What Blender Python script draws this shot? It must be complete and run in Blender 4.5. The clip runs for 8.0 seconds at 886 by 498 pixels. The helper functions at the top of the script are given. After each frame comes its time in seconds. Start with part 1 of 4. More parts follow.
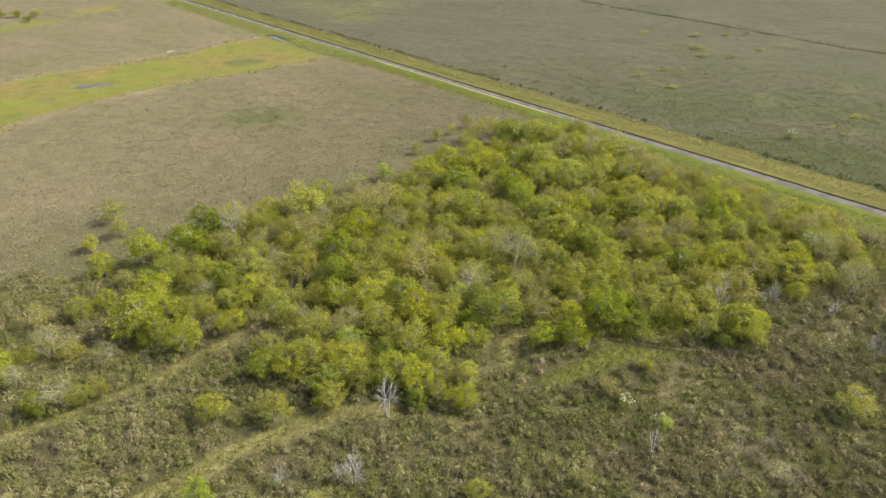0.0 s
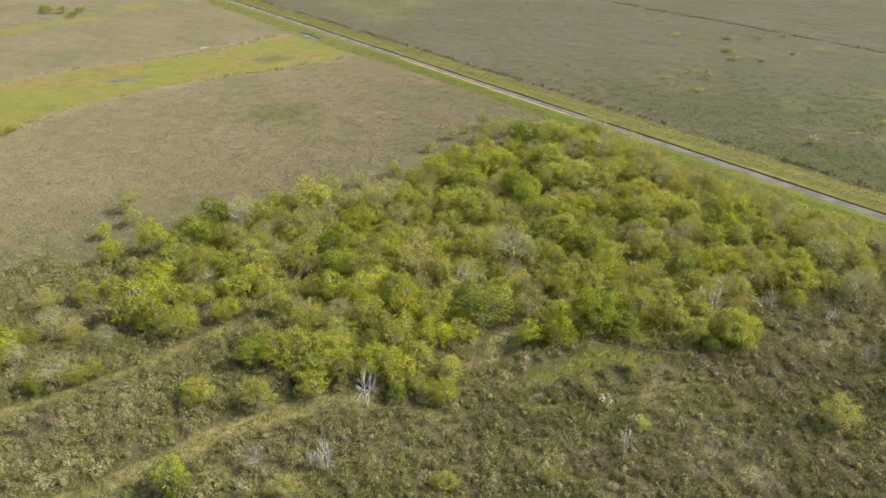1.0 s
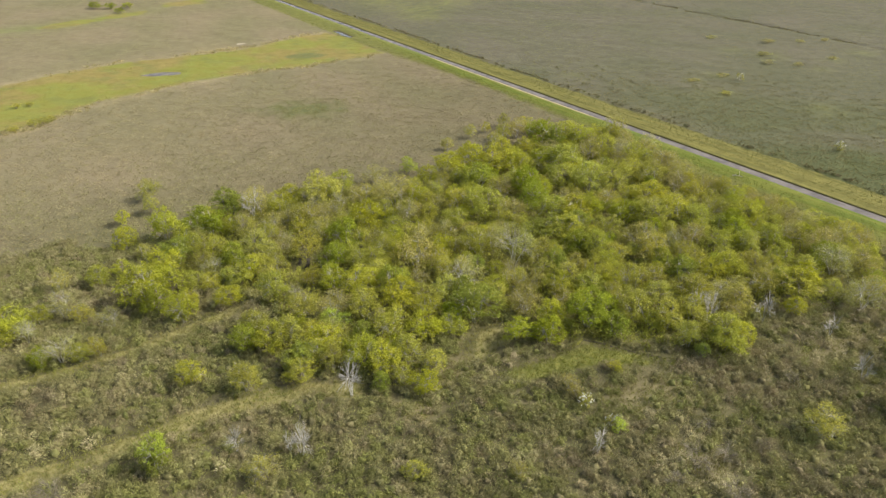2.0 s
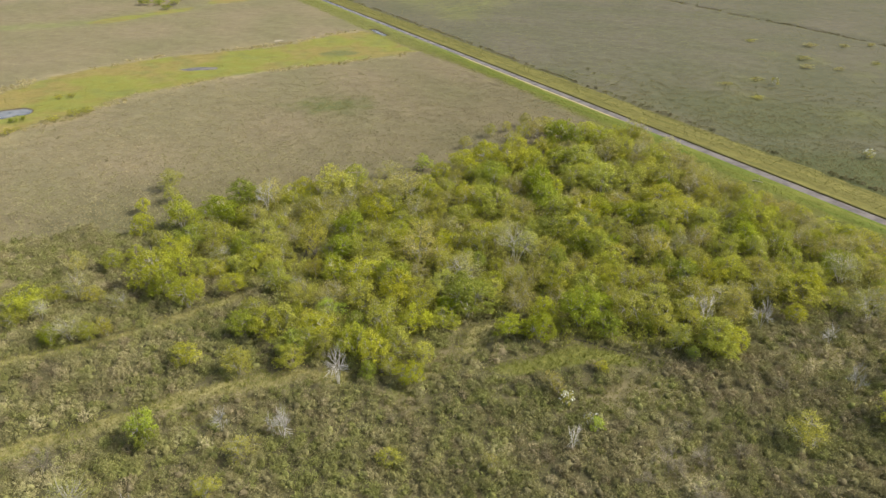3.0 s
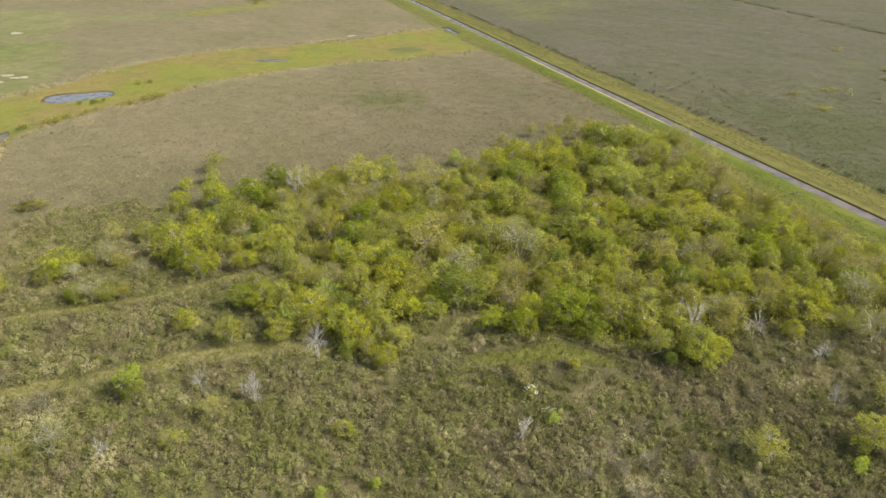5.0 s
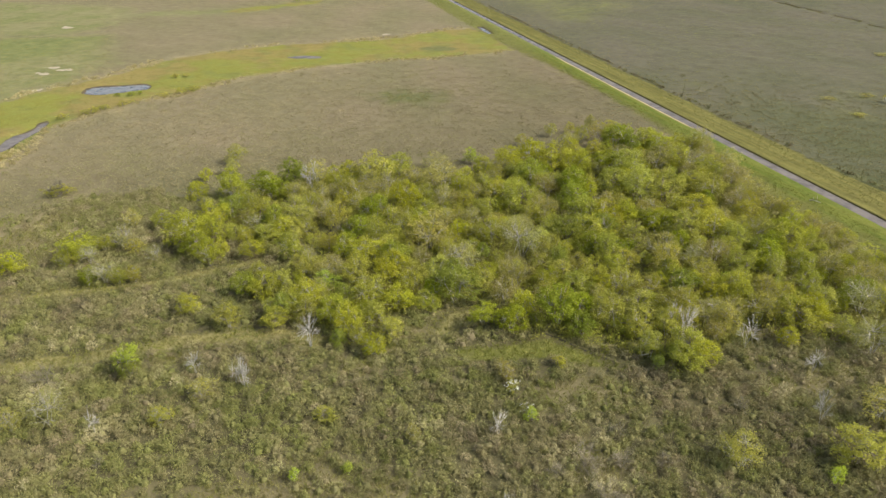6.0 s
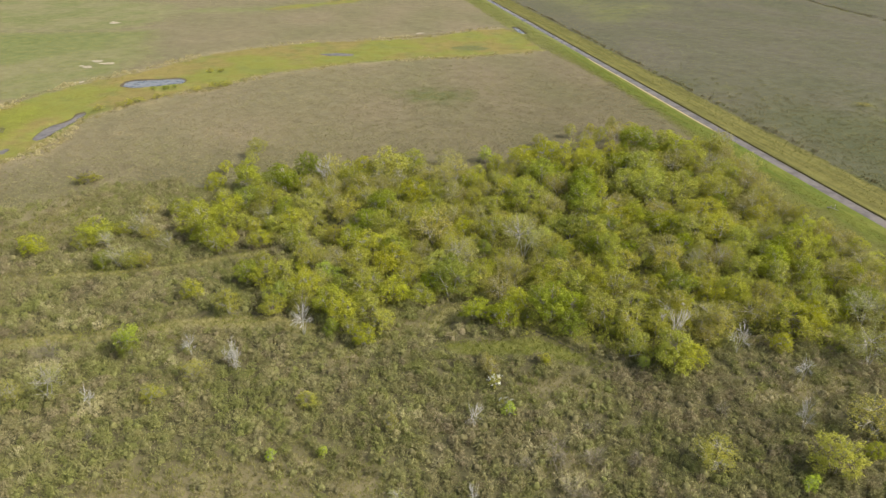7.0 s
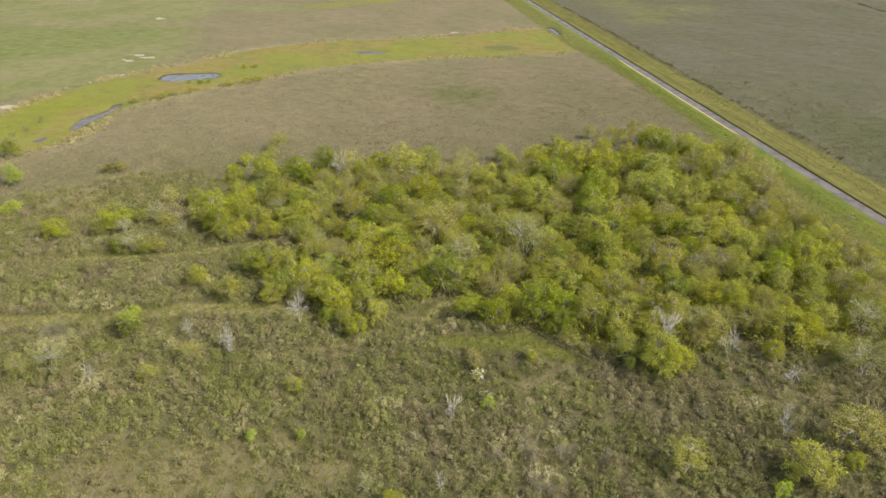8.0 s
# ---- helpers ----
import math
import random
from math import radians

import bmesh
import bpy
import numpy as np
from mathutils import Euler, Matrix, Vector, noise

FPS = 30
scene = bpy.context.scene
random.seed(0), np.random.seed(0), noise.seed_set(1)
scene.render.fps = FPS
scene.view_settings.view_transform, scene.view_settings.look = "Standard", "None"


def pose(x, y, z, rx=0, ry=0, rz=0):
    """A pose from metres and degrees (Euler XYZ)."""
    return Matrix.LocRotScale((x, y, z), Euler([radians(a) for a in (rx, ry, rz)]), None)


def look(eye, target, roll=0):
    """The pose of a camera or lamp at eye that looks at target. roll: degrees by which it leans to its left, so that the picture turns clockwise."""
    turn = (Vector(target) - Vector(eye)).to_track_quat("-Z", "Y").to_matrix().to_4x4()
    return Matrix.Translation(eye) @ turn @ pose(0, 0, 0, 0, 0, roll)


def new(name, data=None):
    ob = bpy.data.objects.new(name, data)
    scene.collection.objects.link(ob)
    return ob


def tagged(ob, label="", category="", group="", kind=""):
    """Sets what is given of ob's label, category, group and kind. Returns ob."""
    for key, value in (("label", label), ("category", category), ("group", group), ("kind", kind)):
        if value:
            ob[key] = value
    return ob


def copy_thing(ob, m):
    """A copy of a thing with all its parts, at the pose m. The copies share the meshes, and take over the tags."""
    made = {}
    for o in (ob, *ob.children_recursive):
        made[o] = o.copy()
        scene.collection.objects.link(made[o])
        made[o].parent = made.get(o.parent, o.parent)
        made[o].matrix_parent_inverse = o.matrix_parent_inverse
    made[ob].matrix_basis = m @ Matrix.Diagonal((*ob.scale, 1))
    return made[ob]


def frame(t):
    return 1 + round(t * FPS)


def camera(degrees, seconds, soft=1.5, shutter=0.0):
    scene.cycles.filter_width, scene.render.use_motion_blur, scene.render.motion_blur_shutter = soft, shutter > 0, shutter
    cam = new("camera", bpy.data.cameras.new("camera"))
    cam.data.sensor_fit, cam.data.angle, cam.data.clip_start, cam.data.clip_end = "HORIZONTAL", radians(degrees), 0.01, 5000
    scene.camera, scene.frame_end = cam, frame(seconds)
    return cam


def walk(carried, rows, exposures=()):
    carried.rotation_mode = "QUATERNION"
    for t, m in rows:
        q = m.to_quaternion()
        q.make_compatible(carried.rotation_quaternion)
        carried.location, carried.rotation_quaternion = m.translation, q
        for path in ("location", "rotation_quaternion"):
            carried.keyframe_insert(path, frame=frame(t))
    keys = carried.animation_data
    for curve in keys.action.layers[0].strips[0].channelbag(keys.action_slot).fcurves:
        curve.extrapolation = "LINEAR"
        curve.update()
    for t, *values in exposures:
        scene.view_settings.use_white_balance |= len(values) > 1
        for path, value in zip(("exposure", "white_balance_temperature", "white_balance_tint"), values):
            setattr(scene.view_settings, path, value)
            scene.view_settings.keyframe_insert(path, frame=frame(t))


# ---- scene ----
# Camera: an arc flown at about 49 m, looking 27.4 degrees down.
cam = camera(64.81, 8.0, soft=1.3)
PITCH = -27.431
PATH = [  # seconds, x, y, z, heading
    (0.00, 0.036, 0.048, 49.000, -0.057),
    (0.50, 2.894, -0.463, 49.024, 1.644),
    (1.00, 5.827, -0.934, 49.047, 3.460),
    (1.50, 8.819, -1.347, 49.071, 5.365),
    (2.00, 11.859, -1.688, 49.094, 7.333),
    (2.50, 14.934, -1.944, 49.118, 9.345),
    (3.00, 18.036, -2.105, 49.141, 11.383),
    (3.50, 21.153, -2.162, 49.165, 13.431),
    (4.00, 24.280, -2.109, 49.188, 15.479),
    (4.50, 27.408, -1.942, 49.212, 17.519),
    (5.00, 30.533, -1.659, 49.235, 19.545),
    (5.50, 33.649, -1.261, 49.259, 21.557),
    (6.00, 36.754, -0.750, 49.283, 23.554),
    (6.50, 39.845, -0.130, 49.306, 25.541),
    (7.00, 42.922, 0.591, 49.330, 27.528),
    (7.50, 45.983, 1.405, 49.353, 29.523),
    (8.00, 49.032, 2.300, 49.377, 31.541),
]
walk(cam, [(t, pose(x, y, z, 90 + PITCH, 0, yaw)) for t, x, y, z, yaw in PATH], exposures=[(0.0, 0.73), (8.0, 0.6)])

# ---- light ----
SUN_AZ, SUN_EL = 9.0, 43.0  # degrees from +x towards +y, and above the horizon
world = bpy.data.worlds.new("sky")
world.use_nodes = True
scene.world = world
wn = world.node_tree.nodes
sky = wn.new("ShaderNodeTexSky")
sky.sky_type, sky.sun_disc = "NISHITA", False
sky.sun_elevation, sky.sun_rotation = radians(SUN_EL), radians(90 - SUN_AZ)
sky.air_density, sky.dust_density = 1.0, 4.0
wn["Background"].inputs["Strength"].default_value = 0.135
world.node_tree.links.new(sky.outputs[0], wn["Background"].inputs[0])
sun = new("sun", bpy.data.lights.new("sun", "SUN"))
sun.data.energy, sun.data.angle, sun.data.color = 3.5, radians(1.0), (0.98, 0.965, 0.89)
sun_way = Vector((math.cos(radians(SUN_EL)) * math.cos(radians(SUN_AZ)), math.cos(radians(SUN_EL)) * math.sin(radians(SUN_AZ)), math.sin(radians(SUN_EL))))
sun.matrix_world = look(sun_way * 300, (0, 0, 0))

# ---- plan ----
# The canal runs straight; u is measured along it, v across it (away from the grove).
CANAL_AT = np.array([28.6, 165.5])
CANAL_DIR = np.array([-0.6250, 0.7806])
CANAL_NOR = np.array([0.7806, 0.6250])
WATER_HALF = 0.98

MEADOW = [(-99, 68), (-97, 82), (-100, 90), (-108, 104), (-109, 118), (-106, 134), (-101, 146), (-99, 162), (-89, 178), (-80, 190), (-69, 201), (-57, 208),
          (-50, 217), (-43, 223), (-38, 230), (-58, 258), (-66, 262), (-74, 254), (-83, 234), (-95, 221), (-108, 211), (-118, 203), (-126, 191), (-134, 174), (-135, 158),
          (-134, 146), (-138, 133), (-138, 118), (-136, 105), (-131, 90), (-128, 70)]
FIELD = [(-142, 94), (-138, 113), (-137, 134), (-145, 156), (-172, 184), (-186, 195), (-222, 172), (-330, 110), (-330, 20), (-150, 40)]
PASTURE = [(-189, 118), (-180, 134), (-177, 162), (-184, 190), (-199, 184), (-220, 171), (-260, 150), (-300, 110), (-250, 90)]
FAR_FIELD = [(-340, 187), (-265, 149), (-225, 174), (-200, 190), (-198, 205), (-206, 225), (-229, 251), (-296, 238)]
LUSH = [(-129, 87), (-134, 98), (-133, 108), (-124, 106), (-117, 97), (-112, 88), (-110, 72), (-126, 70)]
BAND = [(-330, 150), (-203, 232), (-182, 245), (-172, 260), (-161, 284), (-152, 320), (-150, 345), (-158, 345), (-162, 312), (-170, 288), (-182, 266), (-196, 254), (-330, 175)]
POND = [(-126.7, 131.6), (-129.6, 135.7), (-129.2, 138.0), (-124.6, 140.9), (-121.2, 143.9), (-119.1, 145.7), (-116.5, 144.8), (-114.8, 142.1), (-116.9, 139.7), (-118.3, 137.0), (-120.8, 134.4), (-122.7, 132.2)]
POOL = [(-106.8, 90.6), (-110.3, 95.9), (-111.5, 98.9), (-111.1, 101.5), (-111.9, 104.4), (-114.5, 107.7), (-115.0, 109.5), (-113.4, 109.3), (-111.1, 106.3), (-109.3, 103.7), (-108.6, 100.3), (-107.3, 96.8), (-105.0, 91.9), (-104.9, 90.3)]
POOL_B = [(-104.9, 80.6), (-105.8, 82.7), (-105.1, 83.8), (-103.2, 81.4)]
POOL_C = [(-104, 71), (-104, 75.6), (-102.6, 75), (-102, 71)]
PUDDLE = [(-66, 268.6), (-63.4, 268.8), (-54.6, 256.8), (-56, 255.6), (-61, 261.4)]
WET = [(-103, 192), (-99, 196.2), (-93.5, 197.2), (-92.5, 195), (-96, 192.8), (-100, 191.6)]
OVAL = [(-69.5, 221.5), (-67, 225.5), (-62, 227.5), (-56, 226), (-57, 222), (-61, 219.5), (-67, 219)]
PATCH = [(-56, 160), (-50.5, 168), (-37.4, 171), (-34, 163), (-38, 157), (-46, 154)]
CLEARING = [(6, 66.6), (7, 70.6), (9.6, 72.2), (12.2, 71.2), (12.4, 69.6), (9.6, 67.2), (8, 64.8), (6.4, 64.6)]
LANE = [(9.7, 62.2), (15.6, 65.8), (20.1, 69.2), (25.7, 68.4), (31, 67), (26.5, 66), (20.8, 65.6), (13.7, 61.8)]
TRACK_WEST = [(-62, 41), (-55, 45.7), (-49.6, 49.5), (-43.9, 53), (-38.9, 56.6), (-33.2, 61.9), (-28.5, 66.8), (-25, 71.6), (-22, 76)]
TRACK_SOUTH = [(-46, 31), (-38.2, 36.6), (-32.7, 40.6), (-26.8, 45.5), (-22.0, 49.8), (-16.2, 53.9), (-11.2, 56.6), (-5, 57.6)]
FAR_DITCH = [(20, 425), (60, 364), (84, 328), (100, 306), (115, 282), (128, 260), (146, 233), (190, 165)]
GROVE = [(-37, 76), (-42, 92), (-36, 104), (-24, 108), (-13, 114), (-4, 120), (6, 131), (11, 142), (18, 147), (27, 142), (34, 136.5), (43, 128), (52, 117), (60, 108.5), (64, 103), (67, 95), (63, 88), (56, 84), (47, 83), (41, 77),
         (36, 69), (29, 70), (17, 70), (13, 75), (8, 74), (2, 68), (-3, 61), (-10, 61), (-15, 66), (-18, 72), (-26, 76)]
SEEN = [(-48, 40), (-14, 14), (46, 36), (68, 60), (86, 90), (235, 350), (60, 430), (-120, 430), (-330, 200), (-330, 120), (-110, 50)]
PALE = [(-155.3, 142.6, 3.6), (-158, 149, 3.2), (-152.5, 148, 2.6), (-140.2, 128.8, 1.7), (-147, 113, 0.9), (-134.7, 93.5, 3.0), (-137, 91, 2.4), (-213, 201, 4.0),
        (-90.6, 239, 2.6), (56, 82, 1.0), (53.6, 75, 1.0), (49.5, 71.5, 1.1), (45, 82, 0.8), (51.5, 129, 0.5)]
TAN_GRASS = [(5, 64.2, 2.2), (4, 61.2, 2.0), (-4, 26, 5), (2, 31, 5), (7, 37, 4.5), (15, 39, 3.5), (46, 70.5, 2.2), (51, 73, 2.6), (54, 77, 2.2), (-98, 165, 6), (-104, 140, 5), (-20, 49, 3), (-14, 54, 3), (1.5, 55, 2), (24, 60, 3),
             (29, 62, 3), (30, 51, 3), (-104, 122, 5), (-60, 60, 7), (-66, 68, 7), (12, 30, 4), (-128, 178, 7), (-118, 200, 7), (-95, 228, 8), (-75, 238, 7)]


GREEN_SPOTS = [(-43, 324, 14), (-36, 303, 9), (-62, 342, 13), (-30, 345, 12), (88.6, 241.5, 5), (78, 251, 4), (57.5, 205, 4), (62, 192, 4.5), (65.3, 212.4, 4), (98.6, 163.4, 4), (23.7, 206.6, 2.5),
               (98, 224, 3.5), (120, 250, 5), (106, 238, 4), (112, 190, 6), (95, 150, 4), (84, 178, 5)]
RUTS_AND_SHADE = [[(-20.3, 83.0), (-20.5, 85), (-21.0, 87.4), (-22.3, 91.2)], [(-19.1, 83.0), (-19.3, 85.2), (-19.9, 87.7), (-21.6, 92.6)],
        # beside the lane: ruts together with the shade along the trees' edge
        [(19.4, 70.3), (21.8, 69.8), (23.9, 69.2), (26.1, 68.6), (29.2, 67.9)]]
TRAIL = [(41.8, 80.4), (42.8, 81.1), (45.7, 82.9), (49.2, 84.9), (52.4, 86.0), (56, 87.2)]
BLEACHED = [(29.9, 54.5, 2.2), (28.4, 50.2, 2.6), (32, 50.4, 2.2), (50.6, 73.2, 2.0), (46.4, 69.9, 1.8), (-28, 38, 3), (-16.9, 34.8, 2)]
RUDDY = [(-38.1, 52, 2.2), (37.2, 54.2, 1.6), (-39, 50, 1.5), (48.6, 72, 1.2), (20, 47, 1.5)]


def poly_inside(px, py, poly):
    """Signed distance of points to a closed outline, positive inside."""
    best = np.full(px.shape, 1e9)
    inside = np.zeros(px.shape, bool)
    for (ax, ay), (bx, by) in zip(poly, poly[1:] + poly[:1]):
        dx, dy = bx - ax, by - ay
        k = np.clip(((px - ax) * dx + (py - ay) * dy) / (dx * dx + dy * dy), 0, 1)
        best = np.minimum(best, np.hypot(px - ax - k * dx, py - ay - k * dy))
        if ay != by:
            inside ^= ((ay > py) != (by > py)) & (px < ax + (py - ay) * dx / dy)
    return np.where(inside, best, -best)


def line_far(px, py, line):
    """Distance of points to an open line."""
    best = np.full(px.shape, 1e9)
    for (ax, ay), (bx, by) in zip(line, line[1:]):
        dx, dy = bx - ax, by - ay
        k = np.clip(((px - ax) * dx + (py - ay) * dy) / (dx * dx + dy * dy), 0, 1)
        best = np.minimum(best, np.hypot(px - ax - k * dx, py - ay - k * dy))
    return best


def waves(px, py, size, seed):
    """Smooth uneven values of about -1 to 1, with blotches of that size in metres."""
    r = np.random.RandomState(seed)
    total = np.zeros(px.shape)
    for i in range(9):
        a, k = r.uniform(0, 2 * math.pi), 2 * math.pi / (size * r.uniform(0.6, 2.0))
        total += np.sin(k * (px * math.cos(a) + py * math.sin(a)) + r.uniform(0, 6.3) + 1.3 * np.sin(k * 0.37 * (py * math.cos(a) - px * math.sin(a)) + i))
    return total / 4.0


def canal_uv(px, py):
    qx, qy = px - CANAL_AT[0], py - CANAL_AT[1]
    return qx * CANAL_DIR[0] + qy * CANAL_DIR[1], qx * CANAL_NOR[0] + qy * CANAL_NOR[1]


def verge_depth(u):
    """Width of the mown verge on the grove's side of the canal."""
    return 7.5 + 3.6 / (1 + np.exp((u + 2) / 8.0)) + 4.0 / (1 + np.exp(-(u - 80) / 12.0))


WATERS = [POND, POOL, POOL_B, POOL_C, PUDDLE, WET]


def height(px, py):
    u, v = canal_uv(px, py)
    z = 0.10 * waves(px, py, 9, 1) + 0.12 * waves(px, py, 30, 2)
    a = np.abs(v)
    flat = np.clip((a - 3) / 6, 0, 1)
    z = z * flat + 0.15 * np.exp(-((a - 4.5) / 2.2) ** 2)
    cut = np.clip((a - WATER_HALF + 0.25) / 0.65, 0, 1)
    z = np.where(a < 3.2, z * cut - 1.1 * (1 - cut * cut * (3 - 2 * cut)), z)
    for w in WATERS:
        d = poly_inside(px, py, w) + (0.8 if w is WET else 0.55 if w is POOL else 0.25) * waves(px, py, 2.5, 5)
        k = np.clip((d + 1.2) / 1.8, 0, 1)
        z = z * (1 - k) - 0.55 * k
    d = line_far(px, py, FAR_DITCH) + 0.3 * waves(px, py, 9, 8)
    z = z - 0.7 * np.clip(1.4 - d, 0, 1)
    d = poly_inside(px, py, MEADOW)
    return z - 0.15 * np.clip(d / 3, 0, 1)


# ---- materials ----
def material(name):
    m = bpy.data.materials.new(name)
    m.use_nodes = True
    nt = m.node_tree
    nt.nodes.clear()
    return m, nt, nt.nodes.new("ShaderNodeOutputMaterial")


def node(nt, kind, *values, **settings):
    """A node; each value is set on, or linked to, the input of that position (None: left alone)."""
    n = nt.nodes.new("ShaderNode" + kind)
    for key, value in settings.items():
        if key == "op":
            n.operation = value
        elif key == "blend":
            n.blend_type = value
        elif key == "name":
            n.attribute_name = value
    for socket, value in zip(n.inputs, values):
        if value is None:
            continue
        if isinstance(value, bpy.types.NodeSocket):
            nt.links.new(value, socket)
        else:
            socket.default_value = value
    return n


def mixed(nt, factor, a, b, blend="MIX"):
    n = nt.nodes.new("ShaderNodeMix")
    n.data_type, n.blend_type = "RGBA", blend
    for socket, value in ((n.inputs[0], factor), (n.inputs[6], a), (n.inputs[7], b)):
        if isinstance(value, bpy.types.NodeSocket):
            nt.links.new(value, socket)
        else:
            socket.default_value = value if not isinstance(value, tuple) else (*value, 1)[:4]
    return n.outputs[2]


def noise_of(nt, where, scale, detail=3.0, rough=0.6):
    n = node(nt, "TexNoise", where)
    n.inputs["Scale"].default_value, n.inputs["Detail"].default_value, n.inputs["Roughness"].default_value = scale, detail, rough
    return n.outputs[0]


def ramp(nt, value, low, high):
    n = node(nt, "MapRange", value, low, high)
    n.interpolation_type = "SMOOTHSTEP"
    return n.outputs[0]


def times(nt, a, b, op="MULTIPLY"):
    return node(nt, "Math", a, b, op=op).outputs[0]


def foliage(name, dark, light, tip, through_light=0.5, rough=0.6):
    """Leaves: the hue differs from plant to plant and from spray to spray, and light passes through them."""
    m, nt, out = material(name)
    info = node(nt, "ObjectInfo")
    geo = node(nt, "NewGeometry")
    where = node(nt, "TexCoord").outputs["Object"]
    a = mixed(nt, node(nt, "MapRange", geo.outputs["Random Per Island"], 0.0, 1.0, 0.15, 0.85).outputs[0], dark, light)
    b = mixed(nt, ramp(nt, info.outputs["Random"], 0.0, 1.0), a, tip)
    patchy = ramp(nt, noise_of(nt, where, 1.1), 0.35, 0.7)
    c = mixed(nt, times(nt, patchy, 0.6), a, b)
    other = node(nt, "Math", times(nt, info.outputs["Random"], 7.31), 1.0, op="MODULO").outputs[0]
    hue = node(nt, "MapRange", other, 0.0, 1.0, 0.49, 0.507).outputs[0]
    rich = node(nt, "MapRange", times(nt, times(nt, info.outputs["Random"], 3.17), 1.0, "MODULO"), 0.0, 1.0, 0.92, 1.05).outputs[0]
    shade = node(nt, "HueSaturation", hue, rich, node(nt, "MapRange", info.outputs["Random"], 0.0, 1.0, 0.84, 1.12).outputs[0], 1.0, c).outputs[0]
    d = node(nt, "BsdfPrincipled", shade)
    d.inputs["Roughness"].default_value = rough
    d.inputs["Specular IOR Level"].default_value = 0.06
    t = node(nt, "BsdfTranslucent", shade)
    mix = node(nt, "MixShader", through_light, d.outputs[0], t.outputs[0])
    nt.links.new(mix.outputs[0], out.inputs[0])
    return m


def scrub_material(name, brown, olive, pale, through_light=0.2):
    """Brush and grass of many plants: 'tone' differs from plant to plant and is lowered for painted shade in bush
    hearts, 'green' says how far it has leafed out.
    """
    m, nt, out = material(name)
    tone = node(nt, "Attribute", name="tone").outputs["Fac"]
    green = node(nt, "Attribute", name="green").outputs["Fac"]
    geo = node(nt, "NewGeometry")
    a = mixed(nt, green, brown, olive)
    b = mixed(nt, ramp(nt, tone, 0.8, 1.15), a, pale)
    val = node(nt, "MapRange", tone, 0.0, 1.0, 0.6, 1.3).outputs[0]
    val = times(nt, val, node(nt, "MapRange", geo.outputs["Random Per Island"], 0.0, 1.0, 0.9, 1.1).outputs[0])
    c = node(nt, "HueSaturation", 0.5, 1.0, val, 1.0, b).outputs[0]
    d = node(nt, "BsdfPrincipled", c)
    d.inputs["Roughness"].default_value = 0.75
    d.inputs["Specular IOR Level"].default_value = 0.05
    t = node(nt, "BsdfTranslucent", c)
    mix = node(nt, "MixShader", through_light, d.outputs[0], t.outputs[0])
    nt.links.new(mix.outputs[0], out.inputs[0])
    return m


def bark(name, dark, light):
    m, nt, out = material(name)
    where = node(nt, "TexCoord").outputs["Object"]
    c = mixed(nt, ramp(nt, noise_of(nt, where, 6.0, 5.0), 0.3, 0.7), dark, light)
    d = node(nt, "BsdfPrincipled", c)
    d.inputs["Roughness"].default_value = 0.85
    d.inputs["Specular IOR Level"].default_value = 0.15
    nt.links.new(d.outputs[0], out.inputs[0])
    return m


